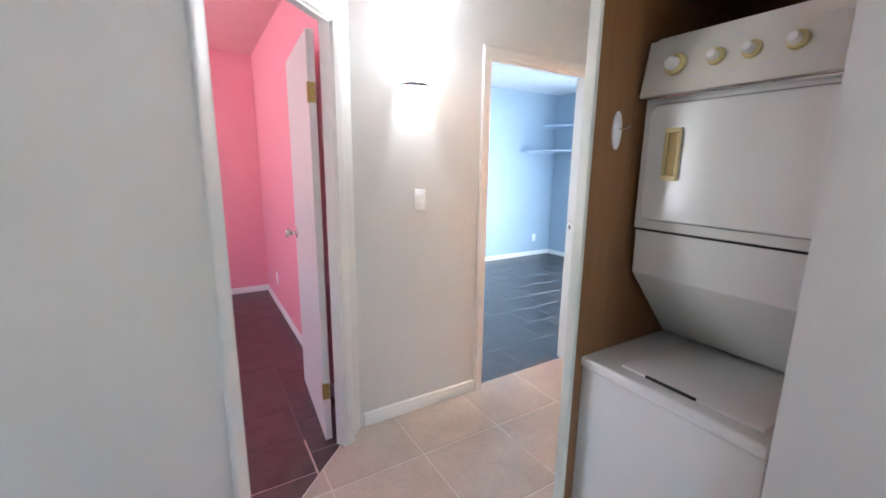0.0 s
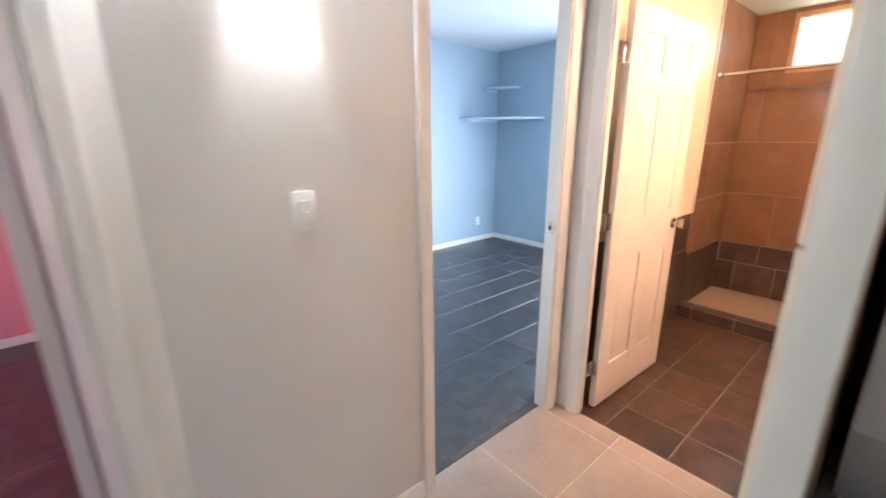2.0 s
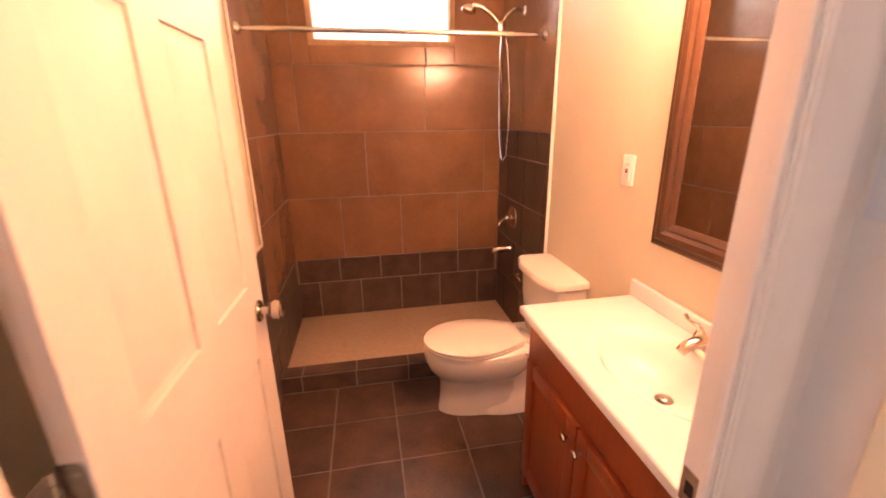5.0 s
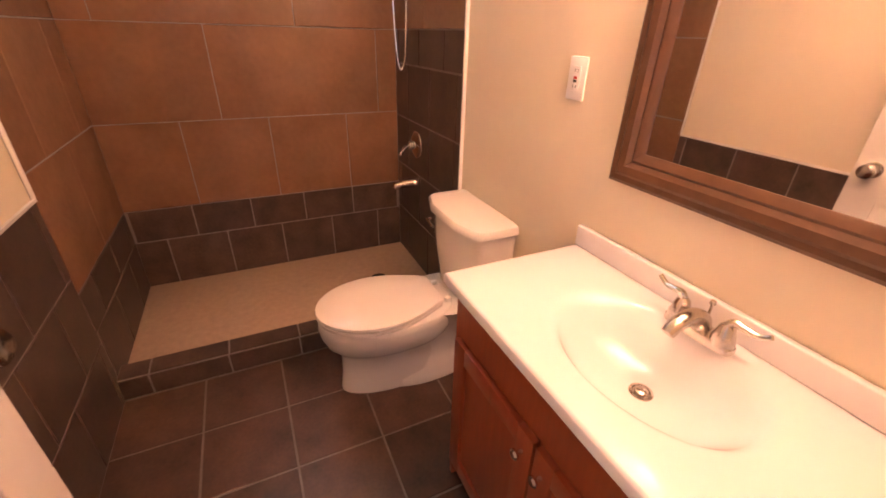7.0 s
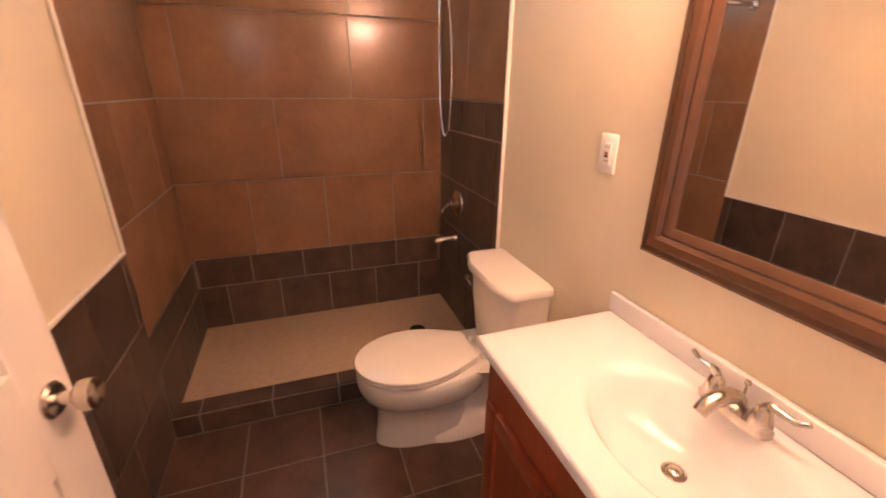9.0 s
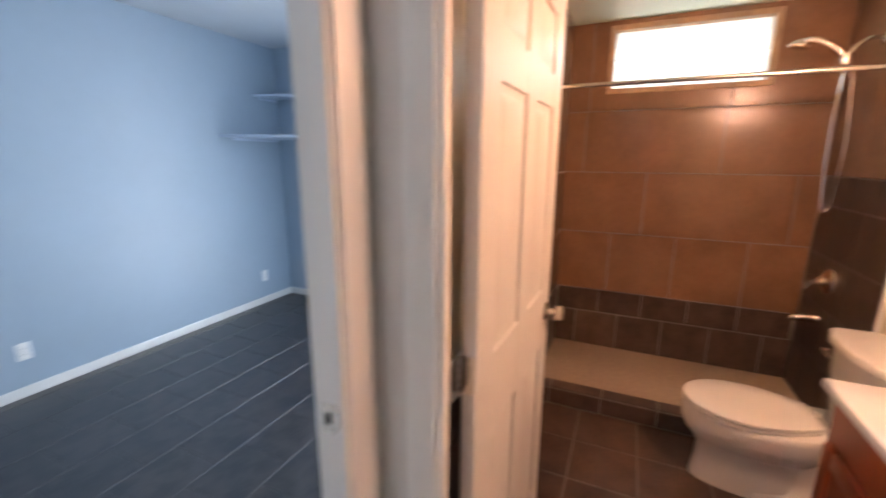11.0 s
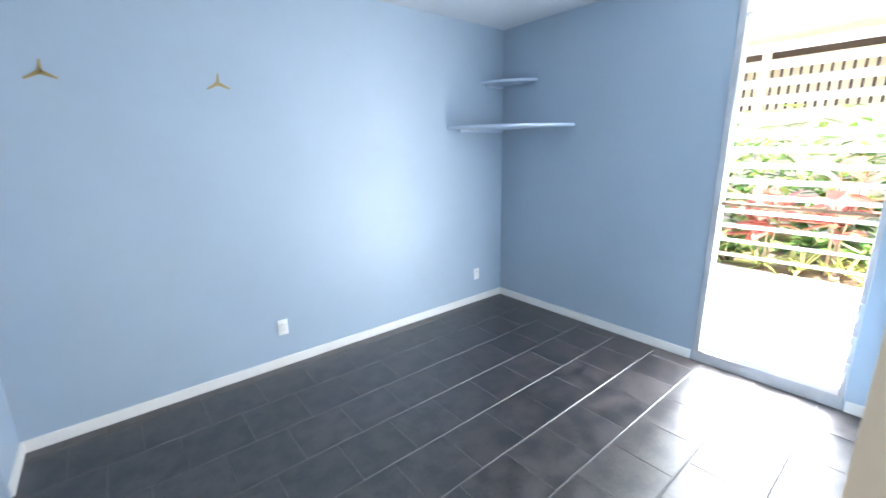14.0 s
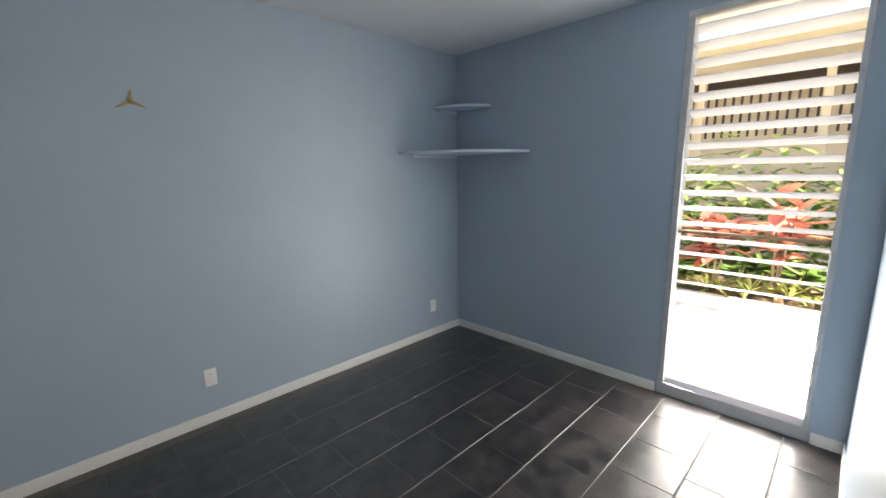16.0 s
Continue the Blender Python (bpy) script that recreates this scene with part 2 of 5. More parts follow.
def lathe(profile, steps=24, m=None, bm=None):
    """A turned body round z from (radius, z) pairs."""
    bm = bm or bmesh.new()
    rings = []
    for r, z in profile:
        rings.append([bm.verts.new((r * math.cos(2 * math.pi * k / steps), r * math.sin(2 * math.pi * k / steps), z)) for k in range(steps)])
    for a, b in zip(rings, rings[1:]):
        for k in range(steps):
            bm.faces.new((a[k], a[(k + 1) % steps], b[(k + 1) % steps], b[k]))
    bm.faces.new(rings[0][::-1]), bm.faces.new(rings[-1])
    if m is not None:
        bmesh.ops.transform(bm, matrix=m, verts=[v for ring in rings for v in ring])
    return bm


def loft(rings, bm=None, cap=True):
    """Skin over closed rings with the same number of points."""
    bm = bm or bmesh.new()
    vs = [[bm.verts.new(p) for p in ring] for ring in rings]
    n = len(vs[0])
    for a, b in zip(vs, vs[1:]):
        for k in range(n):
            bm.faces.new((a[k], a[(k + 1) % n], b[(k + 1) % n], b[k]))
    if cap:
        bm.faces.new(vs[0][::-1]), bm.faces.new(vs[-1])
    return bm


def tube(points, radius, steps=10, bm=None, radii=None):
    """A round bar along points."""
    pts = [Vector(p) for p in points]
    rings, side = [], None
    for i, p in enumerate(pts):
        d = (pts[min(i + 1, len(pts) - 1)] - pts[max(i - 1, 0)]).normalized()
        if side is None:
            side = d.orthogonal().normalized()
        side = (side - d * side.dot(d)).normalized()
        up = d.cross(side)
        r = radii[i] if radii else radius
        rings.append([p + r * (math.cos(2 * math.pi * k / steps) * side + math.sin(2 * math.pi * k / steps) * up) for k in range(steps)])
    return loft(rings, bm)


def smooth_path(points, n=8):
    """Catmull-Rom points through the given ones."""
    p = [Vector(a) for a in points]
    p = [p[0]] + p + [p[-1]]
    out = []
    for i in range(1, len(p) - 2):
        for k in range(n):
            t = k / n
            a, b, c, d = p[i - 1], p[i], p[i + 1], p[i + 2]
            out.append(0.5 * (2 * b + (c - a) * t + (2 * a - 5 * b + 4 * c - d) * t * t + (3 * b - a - 3 * c + d) * t ** 3))
    out.append(p[-2])
    return out


def sweep(profile, length, bm=None, m=None):
    """An extruded strip: profile of (y, z) along x from 0 to length."""
    bm = bm or bmesh.new()
    old = len(bm.verts)
    a = [bm.verts.new((0, y, z)) for y, z in profile]
    b = [bm.verts.new((length, y, z)) for y, z in profile]
    n = len(a)
    for k in range(n):
        bm.faces.new((a[k], a[(k + 1) % n], b[(k + 1) % n], b[k]))
    bm.faces.new(a[::-1]), bm.faces.new(b)
    if m is not None:
        bmesh.ops.transform(bm, matrix=m, verts=a + b)
    return bm


def wall(name, start, angle, length, thick, z0, z1, mat_right, mat_left, openings=(), label="", mat_end=None):
    """A wall from start along angle; thickness grows to the left; openings are (from, to, bottom, top)."""
    bm = bmesh.new()
    cuts = [0.0]
    spans = []
    u = 0.0
    for o0, o1, b, t in sorted(openings):
        spans.append((u, o0, z0, z1))
        if b > z0:
            spans.append((o0, o1, z0, b))
        if t < z1:
            spans.append((o0, o1, t, z1))
        u = o1
    spans.append((u, length, z0, z1))
    for a, b, c, d in spans:
        if b - a > 1e-4:
            add_box(bm, a, b, 0, thick, c, d)
    bm.normal_update()
    for f in bm.faces:
        f.material_index = 0 if f.normal.y < -0.5 else 1 if f.normal.y > 0.5 else 2
    ob = new(name, finish(bm, name, [mat_right, mat_left, mat_end or mat_right]))
    ob.matrix_basis = pose(start[0], start[1], 0, 0, 0, angle)
    return tagged(ob, label or "painted plaster wall with a smooth finish", "wall", kind="structure")


def slab(name, x0, x1, y0, y1, z0, z1, material, label, category, kind="structure"):
    return tagged(part(name, box(x0, x1, y0, y1, z0, z1), material), label, category, kind=kind)


def clip(poly, a, b, c):
    """The part of a polygon where a x + b y <= c."""
    out = []
    for i, p in enumerate(poly):
        q = poly[(i + 1) % len(poly)]
        dp, dq = a * p[0] + b * p[1] - c, a * q[0] + b * q[1] - c
        if dp <= 0:
            out.append(p)
        if dp * dq < 0:
            s = dp / (dp - dq)
            out.append((p[0] + s * (q[0] - p[0]), p[1] + s * (q[1] - p[1])))
    return out


def prism(poly, z0, z1, edge):
    """A flat piece with a chamfered upper edge."""
    cx, cy = sum(p[0] for p in poly) / len(poly), sum(p[1] for p in poly) / len(poly)
    size = max(max(abs(p[0] - cx), abs(p[1] - cy)) for p in poly)
    k = 1 - edge / size
    low = [(x, y, z0) for x, y in poly]
    mid = [(x, y, z1 - edge) for x, y in poly]
    top = [(cx + (x - cx) * k, cy + (y - cy) * k, z1) for x, y in poly]
    return loft([low, mid, top])


PIECES = {}


def tile_piece(name, poly, z0, z1, edge, material, parent, m=None):
    """One tile; alike tiles share a mesh."""
    cx, cy = sum(p[0] for p in poly) / len(poly), sum(p[1] for p in poly) / len(poly)
    key = (material.name, round(z0, 4), round(z1, 4), tuple((round(x - cx, 3), round(y - cy, 3)) for x, y in poly))
    if key not in PIECES:
        PIECES[key] = finish(prism([(x - cx, y - cy) for x, y in poly], z0, z1, edge), name, material)
    ob = new(name, PIECES[key])
    ob.parent = parent
    ob.matrix_basis = (m or Matrix()) @ Matrix.Translation((cx, cy, 0))
    return ob


def tile_field(parent, x0, x1, y0, y1, w, h, ox, oy, joint, shift, z0, z1, material, m=None, clips=(), edge=0.002, holes=(), cross=None):
    """Rows of tiles along x, each row moved by shift of a tile; clipped to the field. holes are (x0, x1, y0, y1) left free."""
    j = math.floor((y0 - oy) / h)
    while oy + j * h < y1 - 0.01:
        i = math.floor((x0 - ox) / w) - 1
        off = ox + (j * shift % 1) * w
        while off + i * w < x1 - 0.01:
            a0, a1, b0, b1 = off + i * w + (cross or joint) / 2, off + (i + 1) * w - (cross or joint) / 2, oy + j * h + joint / 2, oy + (j + 1) * h - joint / 2
            poly = [(a0, b0), (a1, b0), (a1, b1), (a0, b1)]
            rules = [(-1, 0, -x0), (1, 0, x1), (0, -1, -y0), (0, 1, y1), *clips]
            for r in rules:
                if poly:
                    poly = clip(poly, *r)
            polys = [poly] if len(poly) > 2 else []
            for h0, h1, g0, g1 in holes:
                left = []
                for p in polys:
                    inner = p
                    for r in ((-1, 0, -h0), (1, 0, h1), (0, -1, -g0), (0, 1, g1)):
                        if not inner:
                            break
                        outer = clip(inner, -r[0], -r[1], -r[2])
                        inner = clip(inner, *r)
                        if len(outer) > 2:
                            left.append(outer)
                polys = left
            for p in polys:
                px, py = [q[0] for q in p], [q[1] for q in p]
                if len(p) > 2 and max(px) - min(px) > 0.012 and max(py) - min(py) > 0.012:
                    tile_piece("tile", p, z0, z1, edge, material, parent, m)
            i += 1
        j += 1

# ---- structure ----
TOP = 2.62
BATHTOP = 2.455
HEAD = 2.09
wall("wall_hall_north", (0.715, 2.0), 0, 1.765, 0.075, -0.02, TOP, M_HALL, M_BLUE, [(0.835, 1.685, -0.02, HEAD + 0.02)], "off-white hall wall with a bedroom doorway", M_HALL)
wall("wall_bath_north", (2.48, 2.028), 0, 2.90, 0.115, -0.02, TOP, M_BATH, M_BLUE, label="wall shared by bathroom and blue bedroom")
wall("wall_bath_door", (2.53, 0.36), 90, 1.668, 0.05, -0.02, TOP, M_BATH, M_HALL, [(0.645, 1.52, -0.02, HEAD + 0.02)], "off-white wall with the bathroom doorway", M_HALL)
wall("wall_nook", (2.48, 0.915), 180, 1.35, 0.04, -0.02, TOP, M_HALL, M_WOOD, label="thin partition beside the laundry closet", mat_end=M_TRIMGREEN)
wall("wall_closet_back", (2.02, 0.21), 90, 0.665, 0.06, -0.02, TOP, M_WOOD, M_WOOD, label="plywood back of the laundry closet")
wall("wall_closet_side", (1.22, 0.185), 0, 0.74, 0.10, -0.02, TOP, M_HALL, M_WOOD, label="side wall of the laundry closet")
wall("wall_hall_east", (1.22, -2.40), 90, 2.685, 0.10, -0.02, TOP, M_HALL, M_HALL, label="off-white hall wall beside the laundry closet")
wall("wall_hall_west", (-0.80, -2.40), 90, 2.885, 0.10, -0.02, TOP, M_HALL, M_PINK, label="off-white hall wall")
wall("wall_hall_south", (-0.80, -2.40), 0, 1.92, 0.10, -0.02, TOP, M_HALL, M_HALL, [(0.55, 1.25, 1.0, 1.8)], "off-white wall with a window")
wall("wall_pink_door", (-0.80, 0.485), 45, 2.142, 0.055, -0.02, TOP, M_HALL, M_PINK, [(1.229, 1.989, -0.02, HEAD + 0.02)], "slanted wall with the pink bedroom doorway", M_HALL)
wall("wall_pink_east", (0.78, 2.05), 90, 3.01, 0.10, -0.02, TOP, M_BLUE, M_PINK, label="salmon pink bedroom wall")
wall("wall_pink_north", (-2.50, 5.06), 0, 3.28, 0.12, -0.02, TOP, M_PINK, M_HALL, label="salmon pink bedroom wall with flower stickers")
wall("wall_pink_west", (-2.40, 0.30), 90, 4.75, 0.10, -0.02, TOP, M_PINK, M_HALL, [(2.4, 3.8, 0.9, 2.15)], "salmon pink wall with a window")
wall("wall_pink_south", (-2.40, 0.30), 0, 1.60, 0.10, -0.02, TOP, M_HALL, M_PINK, label="salmon pink bedroom wall")
wall("wall_blue_north", (0.78, 5.035), 0, 4.60, 0.12, -0.02, TOP, M_BLUE, M_HALL, label="light blue bedroom wall")
wall("wall_blue_east", (5.38, 2.143), 90, 2.892, 0.12, -0.02, TOP, M_HALL, M_BLUE, [(0.157, 0.967, 0.0, 2.49)], "light blue wall with a tall louvred window", M_BLUE)
wall("wall_blue_west", (1.53, 2.075), 90, 2.96, 0.10, -0.02, TOP, M_BLUE, M_BLUE, [(0.48, 2.56, -0.02, 2.16)], "light blue wall with a closet opening")
wall("wall_blue_closet_back", (0.94, 2.075), 90, 2.96, 0.05, -0.02, TOP, M_BLUE, M_BLUE, label="closet back wall")
wall("wall_bath_east", (5.255, 0.36), 90, 1.668, 0.12, -0.02, TOP, M_HALL, M_BATH, [(0.448, 1.411, 1.98, 2.425)], "bathroom wall with a high window", M_BATH)
wall("wall_bath_south", (2.53, 0.36), 0, 2.725, 0.10, -0.02, TOP, M_HALL, M_BATH, label="cream bathroom wall")

ceiling_blue = slab("ceiling_blue", 0.94, 5.38, 2.0, 5.155, TOP, TOP + 0.1, M_CEIL, "pale blue-white bedroom ceiling", "ceiling")
ceiling_pink = slab("ceiling_pink", -2.5, 0.87, 0.30, 5.17, TOP + 0.001, TOP + 0.1, M_PINKCEIL, "pink tinted bedroom ceiling", "ceiling")
ceiling_hall = slab("ceiling_hall", -0.8, 2.58, -2.4, 2.0, TOP + 0.002, TOP + 0.09, M_CEIL, "white hall ceiling", "ceiling")
ceiling_bath = slab("ceiling_bath", 2.53, 5.135, 0.46, 2.028, BATHTOP, BATHTOP + 0.1, M_BATHCEIL, "pale green-white bathroom ceiling", "ceiling")
roof = slab("roof", -2.6, 5.7, -2.5, 5.4, TOP + 0.11, TOP + 0.25, M_HALL, "flat roof over the rooms", "roof")

floor_hall = slab("floor_hall", -0.9, 2.50, -2.4, 2.045, -0.08, -0.0018, M_GROUT, "beige square tile floor with pale grout", "floor")
floor_blue = slab("floor_blue", 0.94, 5.27, 2.045, 5.05, -0.08, -0.0015, M_GROUTFLOOR, "dark slate tile floor with grey grout", "floor")
floor_pink = slab("floor_pink", -2.45, 0.80, 0.35, 5.06, -0.09, -0.0020, M_GROUTFLOOR, "dark slate tile floor with grey grout", "floor")
floor_bath = slab("floor_bath", 2.50, 5.14, 0.44, 2.04, -0.08, -0.0023, M_GROUTBATH, "brown slate tile floor with grey grout", "floor")


# ---- trim ----
def trim(name, bm, material, label, category="trim"):
    return tagged(part(name, bm, material), label, category, kind="structure")


CASING = [(0, 0), (0.060, 0), (0.060, 0.014), (0.056, 0.017), (0.038, 0.017), (0.033, 0.0135), (0.018, 0.0125), (0.014, 0.010), (0.002, 0.009), (0, 0.007)]


def casing(name, m, width, height, material, label="white painted moulded door casing"):
    """Door casing on a wall face: m has x along the wall, y out of the wall, origin at the opening's foot."""
    root = tagged(new(name), label, "door casing", kind="structure")
    turn = Matrix(((0, 1, 0, 0), (0, 0, 1, 0), (1, 0, 0, 0), (0, 0, 0, 1)))
    part("side_casing", sweep([(-a - 0.004, b) for a, b in CASING], height + 0.064, None, m @ turn), material, root)
    part("side_casing", sweep([(width + a + 0.004, b) for a, b in CASING], height + 0.064, None, m @ turn), material, root)
    part("head_casing", sweep([(height + a + 0.004, b + 0.0006) for a, b in CASING], width + 0.130, None, m @ Matrix(((1, 0, 0, -0.065), (0, 0, 1, 0), (0, 1, 0, 0), (0, 0, 0, 1)))), material, root)
    return root


def jamb(name, m, width, depth, height, material, hinge_stop=0.010):
    """Lining of a doorway: x along the wall, y from the front face inwards."""
    root = tagged(new(name), "white painted wooden door lining", "door lining", kind="structure")
    root.matrix_basis = m
    part("side_lining", box(-0.02, 0.0, -0.004, depth + 0.004, 0.0, height, 0.0015, 1), material, root)
    part("side_lining", box(width, width + 0.02, -0.004, depth + 0.004, 0.0, height, 0.0015, 1), material, root)
    part("head_lining", box(-0.02, width + 0.02, -0.0035, depth + 0.0035, height, height + 0.02, 0.0015, 1), material, root)
    part("stop", box(0.0, hinge_stop, 0.0, 0.014, 0.0, height - 0.001, 0.002, 1), material, root)
    part("stop", box(width - 0.010, width, 0.0, 0.014, 0.0, height - 0.001, 0.002, 1), material, root)
    part("stop", box(hinge_stop, width - 0.010, 0.0, 0.014, height - 0.011, height - 0.0005, 0.002, 1), material, root)
    return root


FLIP = Matrix.Scale(-1, 4, (0, 1, 0))
m_blue = pose(1.57, 2.0, 0)
jamb("door_lining_blue", m_blue, 0.810, 0.075, HEAD, M_TRIM, 0.002)
casing("casing_blue", m_blue @ FLIP, 0.810, HEAD, M_TRIM)
m_bath = pose(2.48, 1.86, 0, 0, 0, -90)
jamb("door_lining_bath", m_bath, 0.835, 0.05, HEAD, M_TRIM)
casing("casing_bath", m_bath @ FLIP, 0.835, HEAD, M_TRIM)
m_pink = pose(-0.80, 0.485, 0, 0, 0, 45) @ pose(1.249, 0, 0)
jamb("door_lining_pink", m_pink, 0.720, 0.055, HEAD, M_TRIM)
casing("casing_pink", m_pink @ FLIP, 0.720, HEAD, M_TRIM)

BASE = [(0, 0), (0.013, 0), (0.013, 0.055), (0.010, 0.060), (0.012, 0.066), (0.009, 0.074), (0.004, 0.080), (0, 0.080)]
BASEPLAIN = [(0, 0), (0.012, 0), (0.012, 0.062), (0.009, 0.068), (0, 0.068)]


def baseboard(x, y, angle, length, profile, material):
    """Runs along angle; the room lies on the right."""
    bm = sweep([(-a, b) for a, b in profile], length)
    ob = part("baseboard", bm, material, at=pose(x, y, 0, 0, 0, angle))
    return tagged(ob, "white painted wooden baseboard", "baseboard", kind="structure")


baseboard(0.735, 2.0, 0, 0.77, BASE, M_TRIM)
baseboard(1.53, 5.035, 0, 3.73, BASEPLAIN, M_TRIM)
baseboard(5.26, 5.035, -90, 1.91, BASEPLAIN, M_TRIM)
baseboard(5.26, 2.29, -90, 0.147, BASEPLAIN, M_TRIM)
baseboard(5.26, 2.143, 180, 2.77, BASEPLAIN, M_TRIM)
baseboard(1.53, 4.66, 90, 0.375, BASEPLAIN, M_TRIM)
baseboard(-2.40, 5.06, 0, 3.08, BASEPLAIN, M_TRIM)
baseboard(0.68, 5.06, -90, 2.85, BASEPLAIN, M_TRIM)
baseboard(-2.40, 0.42, 90, 4.6, BASEPLAIN, M_TRIM)

post = tagged(part("closet_post_trim", box(1.112, 1.13, 0.872, 0.912, 0, TOP - 0.01, 0.003), M_TRIMGREEN), "pale green-white painted corner post", "post", kind="structure")

# cream boards and breaker panel on the partition facing the bathroom door
board = thing("lower_board", pose(1.15, 0.915, 0), "cream painted plywood board on the partition", "board")
part("panel", box(0.002, 1.25, 0.0005, 0.009, 0.01, 1.388, 0.001, 1), M_SHEET, board)
for sx, sz in ((0.55, 1.345),):
    part("screw", lathe([(0.005, 0), (0.004, 0.002)], 8, pose(sx, 0.009, sz, -90)), M_NICKEL, board)
board2 = thing("upper_board", pose(1.15, 0.915, 1.392), "cream painted plywood board above the lower one", "board")
part("panel", box(0.002, 1.05, 0.0005, 0.009, 0, 1.2, 0.001, 1), M_SHEET, board2)
breaker = thing("breaker_panel", pose(2.215, 0.915, 1.40), "grey painted metal breaker panel with a hinged cover", "electrical panel")
part("cover", box(-0.012, 0.255, 0.0005, 0.006, 0.0, 0.75, 0.001, 1), M_GREY, breaker)
door_p = part("cover_door", box(-0.005, 0.195, 0.006, 0.010, 0.055, 0.72, 0.001, 1), M_GREY, breaker)
part("latch", box(0.188, 0.198, 0.010, 0.015, 0.096, 0.114, 0.001, 1), M_PLASTIC, door_p)
part("screw", lathe([(0.006, 0), (0.005, 0.003)], 8, pose(0.225, 0.006, 0.037, -90)), M_NICKEL, breaker)

# ---- doors ----


def knob(parent, m, material=M_NICKEL):
    k = part("door_knob", lathe([(0.033, 0), (0.033, 0.004), (0.028, 0.009), (0.012, 0.011), (0.011, 0.030), (0.018, 0.036), (0.026, 0.042), (0.029, 0.052), (0.0285, 0.064), (0.022, 0.069), (0.006, 0.070)], 24, m), material, parent, "brushed nickel round knob")
    return k


def hinge(parent, m, material):
    bm = bmesh.new()
    add_box(bm, 0.0, 0.036, -0.0015, 0.0015, -0.045, 0.045, 0.0006, 1, m=None)
    add_box(bm, -0.0015, 0.0015, -0.032, 0.0, -0.045, 0.045, 0.0006, 1, m=None)
    for k in range(5):
        lathe([(0.0062, -0.044 + 0.018 * k), (0.0062, -0.0275 + 0.018 * k)], 10, pose(0, 0, 0), bm)
    bmesh.ops.transform(bm, matrix=m, verts=bm.verts)
    return part("hinge", bm, material, parent)


def rounded_plate(bm, w, h, thick, m, r=0.009):
    """A thin plate in x and z, its two corners at +x rounded, two screw heads on it."""
    ring = [(0, -h), (w - r, -h)] + [(w - r + r * math.sin(radians(a)), -h + r - r * math.cos(radians(a))) for a in (30, 60, 90)]
    ring += [(w - r + r * math.cos(radians(a)), h - r + r * math.sin(radians(a))) for a in (0, 30, 60, 90)] + [(0, h)]
    add = loft([[(x, 0, z) for x, z in ring], [(x, thick, z) for x, z in ring]])
    for z in (-0.6 * h, 0.6 * h):
        lathe([(0.0045, 0), (0.0035, 0.0012)], 10, pose(w * 0.6, thick, z, -90), add)
    bmesh.ops.transform(add, matrix=m, verts=add.verts)
    me = bpy.data.meshes.new("plate")
    add.to_mesh(me)
    add.free()
    bm.from_mesh(me)
    bpy.data.meshes.remove(me)


def open_hinge(parent, z, material):
    """Hinge of a leaf that stands open: a plate on the leaf's edge, one on the lining, the barrel between them."""
    bm = bmesh.new()
    rounded_plate(bm, 0.031, 0.046, 0.002, pose(0.003, 0.036, z, 0, 0, -90) @ Matrix.Scale(-1, 4, (0, 1, 0)))
    rounded_plate(bm, 0.036, 0.046, 0.002, pose(-0.012, 0.0385, z, 0, 0, 180))
    for k in range(5):
        lathe([(0.0058, -0.046 + 0.0186 * k), (0.0058, -0.0290 + 0.0186 * k)], 10, pose(-0.008, 0.037, z), bm)
    bmesh.ops.recalc_face_normals(bm, faces=bm.faces)
    return part("hinge", bm, material, parent)


def flat_door(name, m, width, height, label, hinge_mat, hinges, knob_z, turn=1):
    """A plain door leaf hinged at the origin, running along x, its room face at y = 0 and its back at 0.035 * turn."""
    d = thing(name, m, label, "door")
    lo, hi = sorted((0.0, 0.035 * turn))
    part("leaf", box(0.003, width, lo, hi, 0.012, height, 0.0015, 1), M_DOOR, d)
    for hz in hinges:
        hinge(d, pose(0, hi, hz, 0, 0, 0), hinge_mat)
    knob(d, pose(width - 0.06, lo, knob_z, 90))
    knob(d, pose(width - 0.06, hi, knob_z, -90))
    part("latch_plate", box(width - 0.001, width + 0.0012, lo + 0.006, hi - 0.006, knob_z - 0.028, knob_z + 0.028), M_NICKEL, d)
    return d


